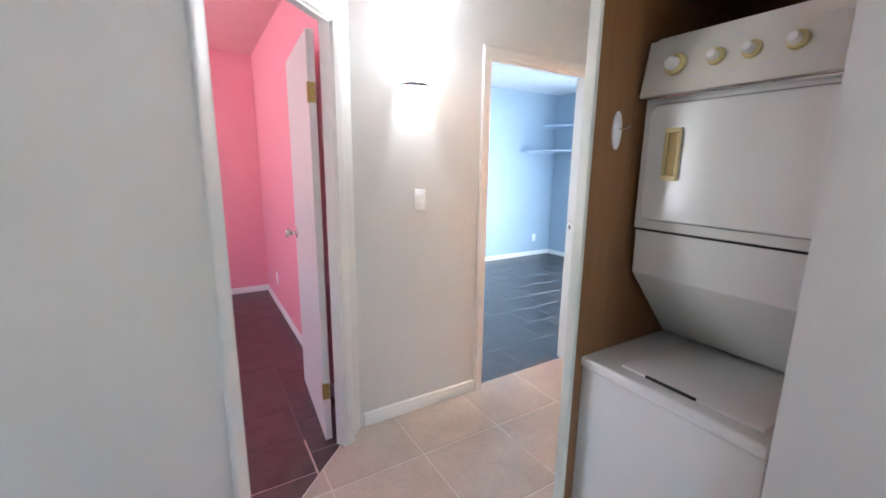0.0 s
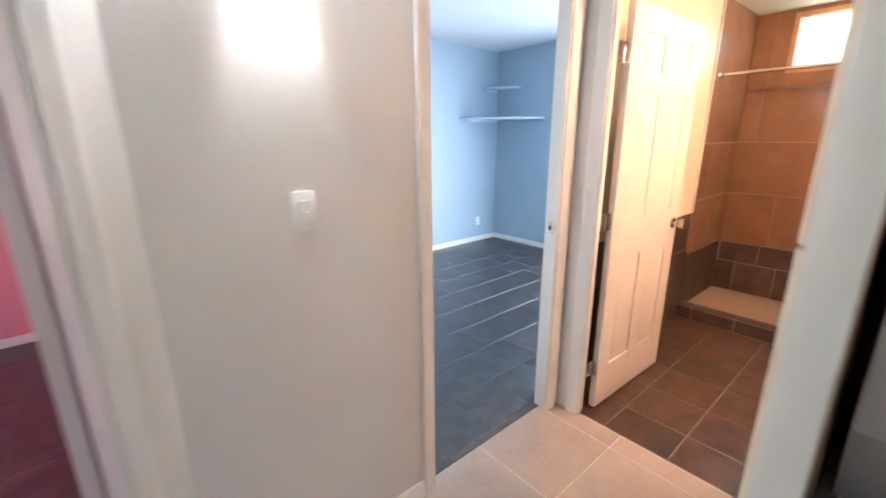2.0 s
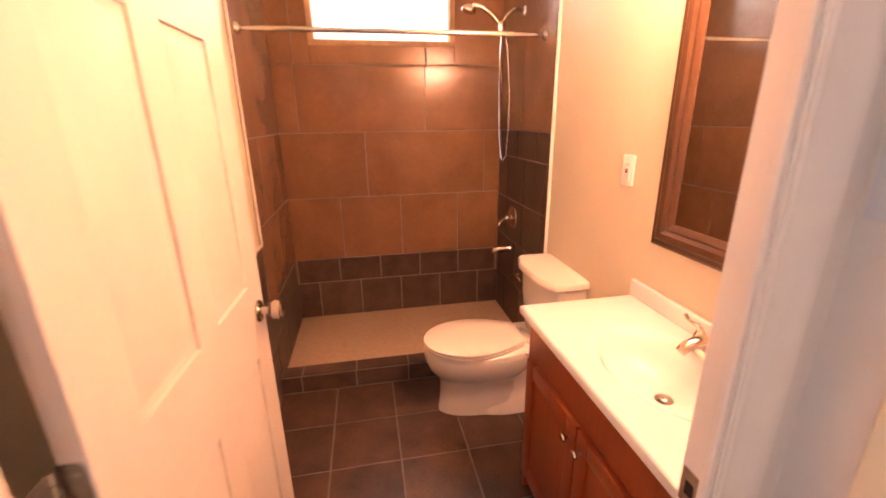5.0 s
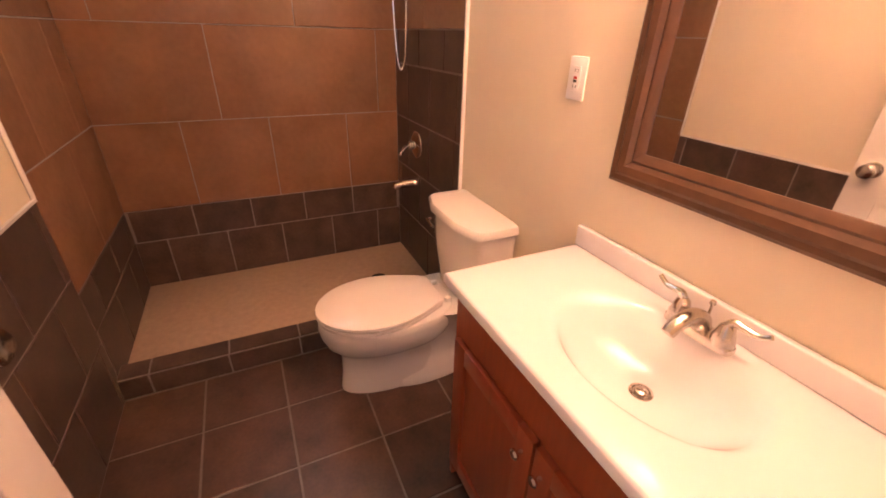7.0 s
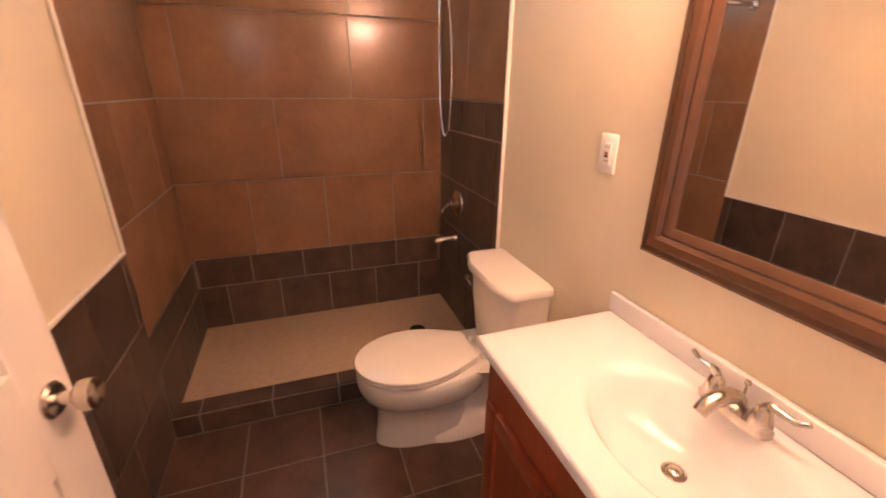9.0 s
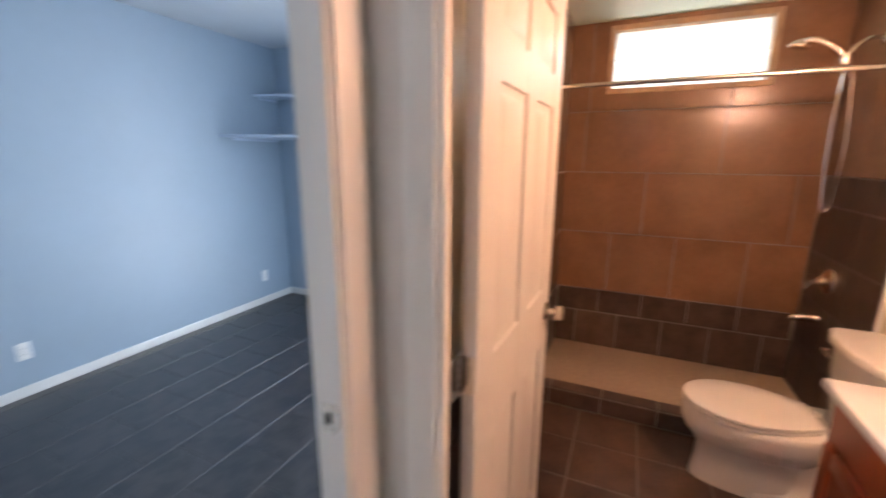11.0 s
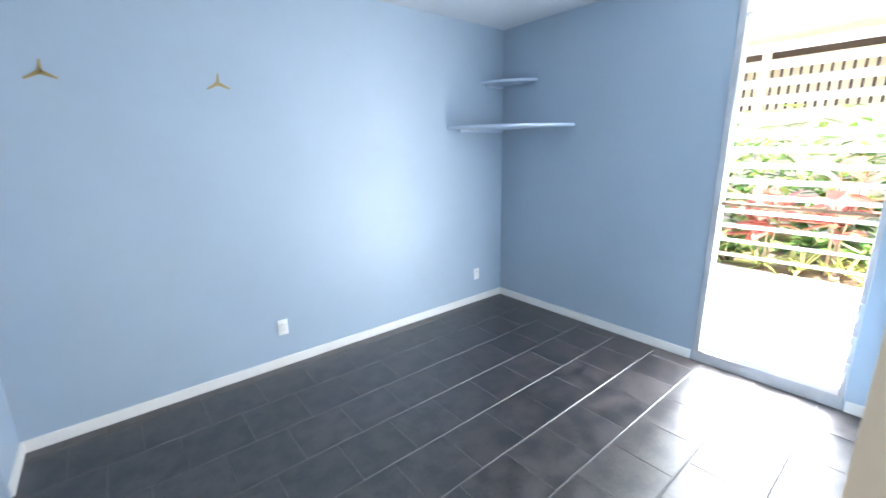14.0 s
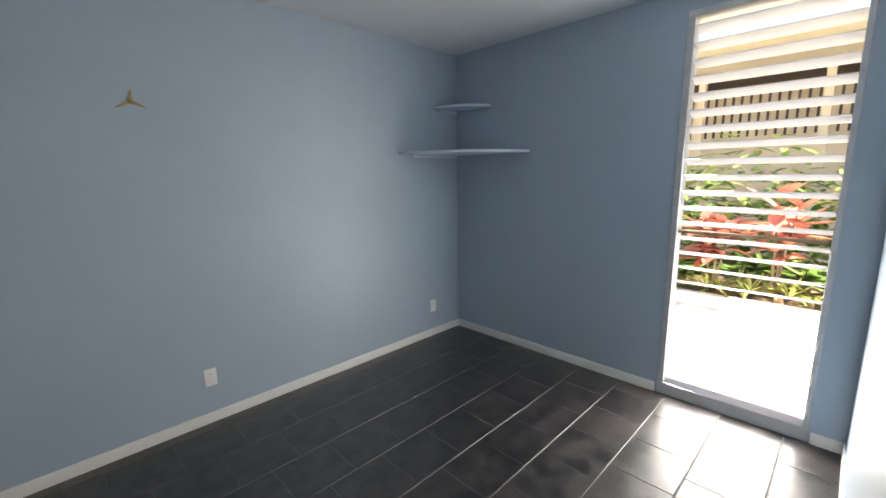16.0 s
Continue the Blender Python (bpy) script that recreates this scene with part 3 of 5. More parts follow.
def panel_door(name, m, width, height, label, hinge_mat, hinges, knob_z):
    """Six-panel moulded door: leaf along x, faces at y = 0 and y = 0.035."""
    d = thing(name, m, label, "door")
    bm = bmesh.new()
    st, mid = 0.115, 0.10
    pw = (width - 2 * st - mid) / 2
    xs = [st, st + pw + mid]
    rows = [(0.25, 0.865), (1.08, 1.69), (1.79, 1.96)]
    core = (0.009, 0.026)
    add_box(bm, 0.004, width - 0.001, core[0], core[1], 0.013, height - 0.001)
    for a, b in ((0.003, st), (st + pw, st + pw + mid), (width - st, width)):
        add_box(bm, a, b, 0, 0.035, 0.012, height, 0.0015, 1)
    zs = [0.012] + [z for r in rows for z in r] + [height]
    for a, b in zip(zs[::2], zs[1::2]):
        for x0 in xs:
            add_box(bm, x0 - 0.002, x0 + pw + 0.002, 0.0004, 0.0346, a, b, 0.0012, 1)
    part("leaf", bm, M_DOOR, d)
    for z0, z1 in rows:
        for x0 in xs:
            bm = bmesh.new()
            for y_low, y_high in ((0.0094, 0.0015), (0.0256, 0.0335)):
                ring = lambda i, y: [(x0 + i, y, z0 + i), (x0 + pw - i, y, z0 + i), (x0 + pw - i, y, z1 - i), (x0 + i, y, z1 - i)]
                loft([ring(0.016, y_low), ring(0.044, y_high)], bm)
            part("raised_panel", bm, M_DOOR, d, smooth=20)
    for hz in hinges:
        open_hinge(d, hz, hinge_mat)
    knob(d, pose(width - 0.06, 0, knob_z, 90))
    knob(d, pose(width - 0.06, 0.035, knob_z, -90))
    part("latch_plate", box(width - 0.001, width + 0.0012, 0.006, 0.029, knob_z - 0.028, knob_z + 0.028), M_NICKEL, d)
    return d


panel_door("door_bath", pose(2.585, 1.821, 0, 0, 0, -1.6), 0.762, 2.07, "open white six-panel door to the bathroom", M_NICKEL, (0.25, 1.075, 1.86), 0.985)
flat_door("door_blue", pose(1.610, 2.083, 0, 0, 0, 93.5), 0.74, 2.07, "open white flush door to the blue bedroom", M_TRIM, (0.25, 1.05, 1.83), 1.06)
flat_door("door_pink", pose(0.505, 1.962, 0, 0, 0, 86), 0.715, 2.07, "open white flush door to the pink bedroom", M_BRASS, (0.30, 1.80), 1.055, turn=-1)

# strike plates on the door linings
for nm, mm in (("strike_plate", pose(2.380, 2.046, 1.045)), ("strike_plate", pose(2.512, 1.025, 0.985, 0, 0, -90))):
    s = thing(nm, mm, "nickel strike plate on the white door lining", "strike plate")
    bm = bmesh.new()
    add_box(bm, -0.0025, 0, -0.016, 0.016, -0.03, -0.012), add_box(bm, -0.0025, 0, -0.016, 0.016, 0.012, 0.03)
    add_box(bm, -0.0025, 0, -0.016, -0.008, -0.012, 0.012), add_box(bm, -0.0025, 0, 0.008, 0.016, -0.012, 0.012)
    part("plate", bm, M_NICKEL, s)
    part("recess", box(-0.0012, 0, -0.008, 0.008, -0.012, 0.012), M_DARK, s)
    part("lip", box(-0.004, -0.0005, -0.030, -0.016, -0.018, 0.018, 0.0015, 1), M_NICKEL, s)

# ---- closet doors in the blue bedroom ----


def closet_leaf(y0, width):
    d = thing("closet_door", pose(1.492, y0, 0.02), "white bifold closet door with slotted louvre vents", "closet door", "bifold closet doors")
    bm = bmesh.new()
    H = 2.12
    st = 0.075
    add_box(bm, -0.028, 0, 0.002, st, 0, H, 0.002, 1)
    add_box(bm, -0.028, 0, width - st, width - 0.002, 0, H, 0.002, 1)
    add_box(bm, -0.0275, -0.0005, st, width - st, 0, 1.475)
    add_box(bm, -0.0275, -0.0005, st, width - st, 2.04, H)
    part("leaf", bm, M_DOOR, d)
    z = 1.494
    slat = box(-0.0275, -0.0005, st, width - st, -0.0115, 0.0115)
    me = finish(slat, "slat", M_DOOR)
    while z < 2.03:
        s = new("slat", me)
        s.parent = d
        s.matrix_basis = pose(0, 0, z)
        z += 0.0305
    return d


for k in range(4):
    closet_leaf(2.565 + k * 0.5175, 0.5165)

# ---- fixtures on walls ----


def plate_thing(name, m, label, category, kind_of):
    """A wall plate: x along the wall, y out of it."""
    d = thing(name, m, label, category)
    part("cover_plate", box(-0.036, 0.036, 0, 0.006, -0.058, 0.058, 0.003, 2), M_PLASTIC, d)
    if kind_of == "rocker":
        part("rocker", box(-0.016, 0.016, 0.006, 0.009, -0.033, 0.033, 0.0015, 1), M_PLASTIC, d)
        part("paddle", box(-0.011, 0.011, 0.009, 0.0125, -0.026, 0.0, 0.0015, 1), M_PLASTIC, d)
    elif kind_of == "gfci":
        part("face", box(-0.016, 0.016, 0.006, 0.009, -0.033, 0.033, 0.001, 1), M_PLASTIC, d)
        part("reset_button", box(-0.006, 0.006, 0.009, 0.011, -0.001, 0.006), M_RED, d)
        part("test_button", box(-0.006, 0.006, 0.009, 0.011, -0.010, -0.003), M_DARK, d)
        for sz in (0.021, -0.021):
            part("slots", add_box(box(-0.007, -0.005, 0.0085, 0.0094, sz - 0.004, sz + 0.004), 0.005, 0.007, 0.0085, 0.0094, sz - 0.004, sz + 0.004), M_DARK, d)
    else:
        for sz in (0.020, -0.020):
            part("socket", box(-0.016, 0.016, 0.006, 0.008, sz - 0.014, sz + 0.014, 0.004, 2), M_PLASTIC, d)
            part("slots", add_box(box(-0.007, -0.005, 0.0078, 0.0083, sz - 0.004, sz + 0.005), 0.005, 0.007, 0.0078, 0.0083, sz - 0.004, sz + 0.005), M_DARK, d)
        part("screw", lathe([(0.003, 0), (0.002, 0.001)], 8, pose(0, 0.006, 0, -90)), M_NICKEL, d)
    return d


M_RED = mat("red_plastic", (0.55, 0.03, 0.02), 0.4)
plate_thing("light_switch", pose(1.097, 2.0, 1.29, 0, 0, 180), "white rocker light switch on the hall wall", "switch", "rocker")
plate_thing("gfci_outlet", pose(3.563, 0.46, 1.315), "white safety outlet with red button on cream wall", "outlet", "gfci")
plate_thing("outlet", pose(2.945, 5.035, 0.302, 0, 0, 180), "white duplex outlet low on the blue wall", "outlet", "duplex")
plate_thing("outlet", pose(4.90, 5.035, 0.297, 0, 0, 180), "white duplex outlet near the blue corner", "outlet", "duplex")
plate_thing("outlet", pose(0.68, 4.35, 0.32, 0, 0, 90), "white duplex outlet on the pink wall", "outlet", "duplex")

sconce = thing("wall_sconce", pose(1.065, 2.0, 1.885), "half-round white glass wall sconce with chrome rim", "wall lamp")
part("back_plate", box(-0.085, 0.085, -0.006, 0, 0.0, 0.27, 0.002, 1), M_CHROME, sconce)


def half_ring(r0, r1, z0, z1, steps=20, squash=0.85):
    bm = bmesh.new()
    rings = []
    for k in range(steps + 1):
        a = math.pi + math.pi * k / steps
        c, s = math.cos(a), math.sin(a) * squash
        rings.append([(r0 * c, r0 * s - 0.004, z0), (r1 * c, r1 * s - 0.004, z0), (r1 * c, r1 * s - 0.004, z1), (r0 * c, r0 * s - 0.004, z1)])
    return loft(rings, bm)


part("shade", half_ring(0.078, 0.083, 0.012, 0.27), M_SHADE, sconce, "glowing white glass shade")
part("rim", half_ring(0.076, 0.089, -0.008, 0.012), M_CHROME, sconce, "chrome rim")
part("lamp_holder", lathe([(0.02, 0), (0.02, 0.015), (0.014, 0.022)], 12, pose(0, -0.006, 0.205, 90)), M_CHROME, sconce)

# corner shelves
for nm, a, b, z in (("upper", 0.30, 0.41, 2.140), ("lower", 0.72, 0.82, 1.735)):
    s = thing("corner_shelf", pose(5.26, 5.035, z), "small blue-white corner shelf" if nm == "upper" else "wider blue-white corner shelf", "shelf", "corner shelves")
    pts = [(0, 0)] + [(-a * math.cos(t * math.pi / 16) ** 1.1, -b * math.sin(t * math.pi / 16) ** 1.1) for t in range(9)]
    part("board", prism(pts, -0.020, 0.0, 0.002), M_SHELF, s)
    part("cleat", box(-a * 0.8, -0.01, -0.018, 0, -0.045, -0.0205, 0.002, 1), M_SHELF, s)

# gold three-armed wall decals
M_DECAL = mat("gold_brown_decal", (0.40, 0.30, 0.13), 0.5, vary=0.2, scale=30)
for dx, dz in ((2.738, 1.955), (1.954, 1.95)):
    s = thing("wall_decal", pose(dx, 5.035, dz, 0, 0, 180), "small gold three-limbed figure decal on blue wall", "decal", "gold decals")
    bm = bmesh.new()
    for ang, ln, w in ((97, 0.058, 0.010), (203, 0.068, 0.012), (-30, 0.074, 0.011)):
        c, sn = math.cos(radians(ang)), math.sin(radians(ang))
        q = [(-sn * w, c * w), (-sn * w * 0.35 + c * ln, c * w * 0.35 + sn * ln), (sn * w * 0.35 + c * ln, -c * w * 0.35 + sn * ln), (sn * w, -c * w)]
        loft([[(x, 0.0002, z) for x, z in q], [(x, 0.003, z) for x, z in q]], bm)
    part("figure", bm, M_DECAL, s)

# flower stickers on the pink wall
M_PETALS = [mat("sticker_orange", (0.80, 0.30, 0.10), 0.5), mat("sticker_green", (0.16, 0.17, 0.07), 0.5), mat("sticker_rose", (0.72, 0.12, 0.22), 0.5),
            mat("sticker_pale", (0.80, 0.45, 0.50), 0.5), mat("sticker_brown", (0.22, 0.06, 0.06), 0.5), mat("sticker_yellow", (0.66, 0.46, 0.12), 0.5), mat("sticker_mauve", (0.62, 0.22, 0.36), 0.5), mat("sticker_blue", (0.48, 0.45, 0.75), 0.5)]


def sticker(x, z, r, petals, outer, inner, label, squeeze=1.0, turn=0.0, lift=0.0):
    s = thing("wall_sticker", pose(x - 0.09, 5.06 - lift, z, 0, 0, 180), label, "sticker", "flower stickers")
    ring = []
    for k in range(petals * 6):
        a = 2 * math.pi * k / (petals * 6)
        rr = r * (0.92 + 0.08 * math.cos(petals * a)) if petals > 4 else r * (0.78 + 0.22 * math.cos(petals * a))
        px, pz = rr * math.cos(a), rr * squeeze * math.sin(a)
        ring.append((px * math.cos(turn) - pz * math.sin(turn), px * math.sin(turn) + pz * math.cos(turn)))
    part("petals", loft([[(px, 0.0002, pz) for px, pz in ring], [(px, 0.0015, pz) for px, pz in ring]]), outer, s)
    if inner:
        part("centre", lathe([(r * 0.42, 0), (r * 0.40, 0.0012)], 14, pose(0, 0.0015, 0, -90)), inner, s)


STEM = thing("wall_sticker", pose(-0.545, 5.06, 1.02, 0, 0, 180), "thin brown flower stem sticker", "sticker", "flower stickers")
part("stem", box(-0.003, 0.003, 0.0002, 0.0011, 0.0, 0.29), M_PETALS[4], STEM)
sticker(-0.453, 1.372, 0.085, 11, M_PETALS[5], M_PETALS[0], "round orange flower sticker with a red centre")
sticker(-0.453, 1.372, 0.052, 9, M_PETALS[2], M_PETALS[2], "red centre of the orange flower sticker", lift=0.003)
sticker(-0.325, 1.458, 0.048, 2, M_PETALS[4], None, "dark two-winged butterfly sticker", 0.8, 0.6)
sticker(-0.250, 1.500, 0.050, 2, M_PETALS[2], None, "rose two-winged butterfly sticker", 0.9, 1.2)
sticker(-0.353, 1.166, 0.066, 8, M_PETALS[6], M_PETALS[3], "mauve pink round flower sticker")
sticker(-0.549, 1.258, 0.042, 5, M_PETALS[7], None, "pale blue round flower sticker")
for lx, lz, tn, kind in ((-0.416, 1.262, 0.15, 5), (-0.491, 1.212, 0.35, 1), (-0.537, 1.130, 0.2, 5), (-0.488, 1.068, 0.5, 1), (-0.386, 1.086, -0.25, 5), (-0.329, 1.054, 0.2, 5)):
    sticker(lx, lz, 0.045, 2, M_PETALS[kind], None, "small dark green leaf sticker" if kind == 1 else "small olive yellow leaf sticker", 0.80, tn)

# ---- bathroom ----
# vanity cabinet and top
van = thing("vanity_cabinet", pose(2.60, 0.46, 0), "cherry-stained wooden vanity cabinet with two doors", "cabinet")
VW, VD, VH = 0.825, 0.430, 0.818
bm = bmesh.new()
add_box(bm, 0.0, 0.018, 0.002, VD, 0.0, VH, 0.001, 1)
add_box(bm, VW - 0.018, VW, 0.002, VD, 0.0, VH, 0.001, 1)
add_box(bm, 0.018, VW - 0.018, 0.002, 0.012, 0.09, VH)
add_box(bm, 0.018, VW - 0.018, 0.012, VD - 0.02, 0.09, 0.105)
add_box(bm, 0.018, VW - 0.018, VD - 0.075, VD - 0.06, 0.0, 0.09)
part("body", bm, M_CHERRY, van)
bm = bmesh.new()
add_box(bm, 0.018, VW - 0.018, VD - 0.018, VD + 0.0005, 0.62, VH - 0.001, 0.001, 1)
add_box(bm, 0.018, VW - 0.018, VD - 0.018, VD + 0.0005, 0.09, 0.13, 0.001, 1)
for a in (0.0185, VW / 2 - 0.02, VW - 0.0585):
    add_box(bm, a, a + 0.04, VD - 0.018, VD, 0.13, 0.62, 0.001, 1)
part("face_frame", bm, M_CHERRY, van)


def cabinet_door(x0, x1, knob_x):
    bm = bmesh.new()
    st = 0.058
    y0, y1 = VD + 0.001, VD + 0.020
    add_box(bm, x0, x0 + st, y0, y1, 0.11, 0.645, 0.003, 2)
    add_box(bm, x1 - st, x1, y0, y1, 0.11, 0.645, 0.003, 2)
    add_box(bm, x0 + st, x1 - st, y0, y1 - 0.0005, 0.11, 0.11 + st, 0.003, 2)
    add_box(bm, x0 + st, x1 - st, y0, y1 - 0.0005, 0.645 - st, 0.645, 0.003, 2)
    add_box(bm, x0 + st - 0.004, x1 - st + 0.004, y0, y0 + 0.007, 0.11 + st - 0.004, 0.645 - st + 0.004)
    d = part("door", bm, M_CHERRY, van)
    part("knob", lathe([(0.006, 0), (0.005, 0.012), (0.013, 0.017), (0.014, 0.023), (0.009, 0.027)], 16, pose(knob_x, y1, 0.585, -90)), M_CHROME, d, "round chrome knob")


cabinet_door(0.03, VW / 2 - 0.004, VW / 2 - 0.035)
cabinet_door(VW / 2 + 0.004, VW - 0.03, VW / 2 + 0.035)

# counter with a moulded oval bowl
counter = thing("vanity_counter", pose(2.583, 0.462, VH), "white cultured marble top with a moulded basin", "sink")
CW, CD, CT = 0.852, 0.470, 0.030
BX, BY, RX, RY = 0.395, 0.222, 0.228, 0.158


def counter_mesh():
    bm = bmesh.new()
    n = 48
    outer = []
    for k in range(n):
        a = 2 * math.pi * (k + 0.5) / n
        c, s = math.cos(a), math.sin(a)
        sx = ((CW - BX) if c > 0 else BX) / max(abs(c), 1e-6)
        sy = ((CD - BY) if s > 0 else BY) / max(abs(s), 1e-6)
        r = min(sx, sy)
        outer.append((BX + r * c, BY + r * s))
    corners = [(0, 0), (CW, 0), (CW, CD), (0, CD)]
    for cx, cy in corners:
        i = min(range(n), key=lambda q: (outer[q][0] - cx) ** 2 + (outer[q][1] - cy) ** 2)
        outer[i] = (cx, cy)
    el = lambda f, z, dy=0.0: [(BX + RX * f * math.cos(2 * math.pi * (k + 0.5) / n), BY + dy + RY * f * math.sin(2 * math.pi * (k + 0.5) / n), z) for k in range(n)]
    inset = lambda d, z: [(min(max(x, d), CW - d), min(max(y, d), CD - d), z) for x, y in outer]
    rings = [inset(0, 0), inset(0, CT - 0.008), inset(0.003, CT - 0.002), inset(0.009, CT),
             el(1.16, CT), el(1.08, CT - 0.002), el(1.0, CT - 0.008), el(0.92, CT - 0.024), el(0.82, CT - 0.055), el(0.68, CT - 0.085, -0.006), el(0.48, CT - 0.106, -0.014), el(0.25, CT - 0.115, -0.02), el(0.08, CT - 0.118, -0.02)]
    bm = loft(rings, bm, cap=False)
    under = [[(x, y, 0) for x, y in outer], el(0.95, -0.03), el(0.55, -0.11), el(0.08, -0.13, -0.02)]
    loft(under, bm, cap=False)
    bmesh.ops.remove_doubles(bm, verts=bm.verts, dist=0.0002)
    return bm


part("basin_top", counter_mesh(), M_MARBLE, counter, smooth=50)
part("backsplash", box(0.0, CW, 0.0, 0.020, CT + 0.0005, CT + 0.066, 0.005, 3), M_MARBLE, counter)
dr = part("drain", lathe([(0.026, 0), (0.026, 0.003), (0.020, 0.004), (0.018, 0.001)], 20, pose(BX, BY - 0.02, CT - 0.117)), M_NICKEL, counter, "brushed nickel drain")
part("stopper", lathe([(0.014, 0.0), (0.0145, 0.006), (0.010, 0.0085)], 18, pose(BX, BY - 0.02, CT - 0.116)), M_NICKEL, dr)

faucet = thing("faucet", pose(2.583 + BX + 0.005, 0.462 + 0.065, VH + CT), "brushed nickel two-handle basin faucet", "faucet")
base_ring = lambda f, z: [(0.078 * f * math.copysign(abs(math.cos(a)) ** 0.6, math.cos(a)), 0.026 * f * math.copysign(abs(math.sin(a)) ** 0.6, math.sin(a)), z) for a in [2 * math.pi * k / 28 for k in range(28)]]
part("base", loft([base_ring(1, 0), base_ring(1, 0.012), base_ring(0.9, 0.020), base_ring(0.5, 0.023)]), M_NICKEL, faucet)
part("spout", tube(smooth_path([(0, 0, 0.015), (0, 0.01, 0.042), (0, 0.045, 0.058), (0, 0.085, 0.052), (0, 0.108, 0.034)], 6), 0.016, 14, radii=[0.024 - 0.0004 * k for k in range(25)]), M_NICKEL, faucet)
for sx in (-1, 1):
    h = part("handle", lathe([(0.025, 0.010), (0.024, 0.024), (0.019, 0.040), (0.015, 0.056), (0.008, 0.064)], 18, pose(sx * 0.051, 0, 0)), M_NICKEL, faucet)
    part("lever", tube(smooth_path([(sx * 0.050, 0, 0.056), (sx * 0.060, 0.002, 0.071), (sx * 0.080, 0.000, 0.070), (sx * 0.104, -0.004, 0.068), (sx * 0.124, -0.006, 0.080)], 4), 0.006, 10, radii=[0.010 - 0.00028 * k for k in range(17)]), M_NICKEL, h)
part("lift_rod", lathe([(0.003, 0), (0.003, 0.05), (0.007, 0.054), (0.006, 0.062)], 10, pose(0, -0.016, 0.02)), M_NICKEL, faucet)

# framed mirror
mir = thing("framed_mirror", pose(2.62, 0.46, 1.083), "wall mirror in a dark moulded wooden frame", "mirror")
MW, MH, FW = 0.738, 0.84, 0.085
MPROF = [(0, 0), (0, 0.020), (0.010, 0.028), (0.022, 0.026), (0.030, 0.031), (0.048, 0.029), (0.060, 0.020), (0.066, 0.022), (0.076, 0.018), (FW, 0.010), (FW, 0)]


def frame_side(length, m):
    bm = bmesh.new()
    a = [bm.verts.new((d, y, d)) for d, y in MPROF]
    b = [bm.verts.new((length - d, y, d)) for d, y in MPROF]
    n = len(a)
    for k in range(n):
        bm.faces.new((a[k], a[(k + 1) % n], b[(k + 1) % n], b[k]))
    bm.faces.new(a[::-1]), bm.faces.new(b)
    bmesh.ops.transform(bm, matrix=m, verts=bm.verts)
    part("frame_rail", bm, M_FRAMEWOOD, mir, smooth=25)


frame_side(MW, Matrix())
frame_side(MW, pose(MW, 0, MH, 0, 180, 0))
frame_side(MH, pose(MW, 0, 0, 0, -90, 0))
frame_side(MH, pose(0, 0, MH, 0, 90, 0))
part("mirror_glass", box(FW - 0.012, MW - FW + 0.012, 0.002, 0.008, FW - 0.012, MH - FW + 0.012), M_MIRROR, mir, "clear mirror glass")

# vanity light above the mirror
vl = thing("vanity_light", pose(2.97, 0.46, 2.07), "nickel vanity light bar with three glass globes", "wall lamp")
part("bar", box(-0.33, 0.33, 0, 0.035, -0.045, 0.045, 0.008, 2), M_NICKEL, vl)
for bx in (-0.25, 0.0, 0.25):
    a = part("arm", lathe([(0.03, 0), (0.024, 0.02), (0.018, 0.045)], 16, pose(bx, 0.035, 0, -90)), M_NICKEL, vl)

# toilet
toilet = thing("toilet", pose(3.97, 0.46, 0), "white ceramic toilet with closed lid beside the shower", "toilet")


def egg(cx, y0, y1, hw, z, n=36, sharp=1.0):
    """An elongated bowl outline, blunt at the back."""
    out = []
    for k in range(n):
        a = 2 * math.pi * k / n
        c, s = math.cos(a), math.sin(a)
        t = (s + 1) / 2
        w = hw * (1.0 - 0.10 * (t - 0.4) ** 2)
        pw = 0.75 if s < 0 else 1.0
        out.append((cx + w * math.copysign(abs(c) ** (0.8 if s < 0 else 1.0), c), (y0 + y1) / 2 + (y1 - y0) / 2 * math.copysign(abs(s) ** pw, s), z))
    return out


bowl = loft([egg(0, 0.20, 0.70, 0.098, 0.0), egg(0, 0.20, 0.70, 0.100, 0.02), egg(0, 0.24, 0.690, 0.092, 0.10), egg(0, 0.24, 0.688, 0.094, 0.185), egg(0, 0.22, 0.712, 0.122, 0.225), egg(0, 0.20, 0.745, 0.160, 0.265), egg(0, 0.19, 0.763, 0.178, 0.315), egg(0, 0.19, 0.768, 0.184, 0.355), egg(0, 0.19, 0.762, 0.182, 0.385), egg(0, 0.195, 0.755, 0.176, 0.392)])
part("bowl", bowl, M_CERAMIC, toilet, smooth=60)
foot = loft([egg(0, 0.08, 0.56, 0.122, 0.0), egg(0, 0.08, 0.56, 0.120, 0.035), egg(0, 0.09, 0.53, 0.090, 0.060), egg(0, 0.10, 0.48, 0.072, 0.12), egg(0, 0.08, 0.44, 0.085, 0.25), egg(0, 0.04, 0.40, 0.14, 0.355), egg(0, 0.04, 0.38, 0.17, 0.385)])
part("foot", foot, M_CERAMIC, toilet, smooth=60)


def lid_ring(y0, y1, hw, z, back=0.100, n=11):
    """Seat outline: a straight back, flaring sides and a round front."""
    yc = y0 + (y1 - y0) * 0.52
    side = [(back + (hw - back) * math.sin(math.pi / 2 * k / n), y0 + (yc - y0) * k / n) for k in range(n)]
    side += [(hw * math.cos(math.pi / 2 * k / n), yc + (y1 - yc) * math.sin(math.pi / 2 * k / n)) for k in range(n + 1)]
    return [(x, y, z) for x, y in side] + [(-x, y, z) for x, y in side[-2::-1]]


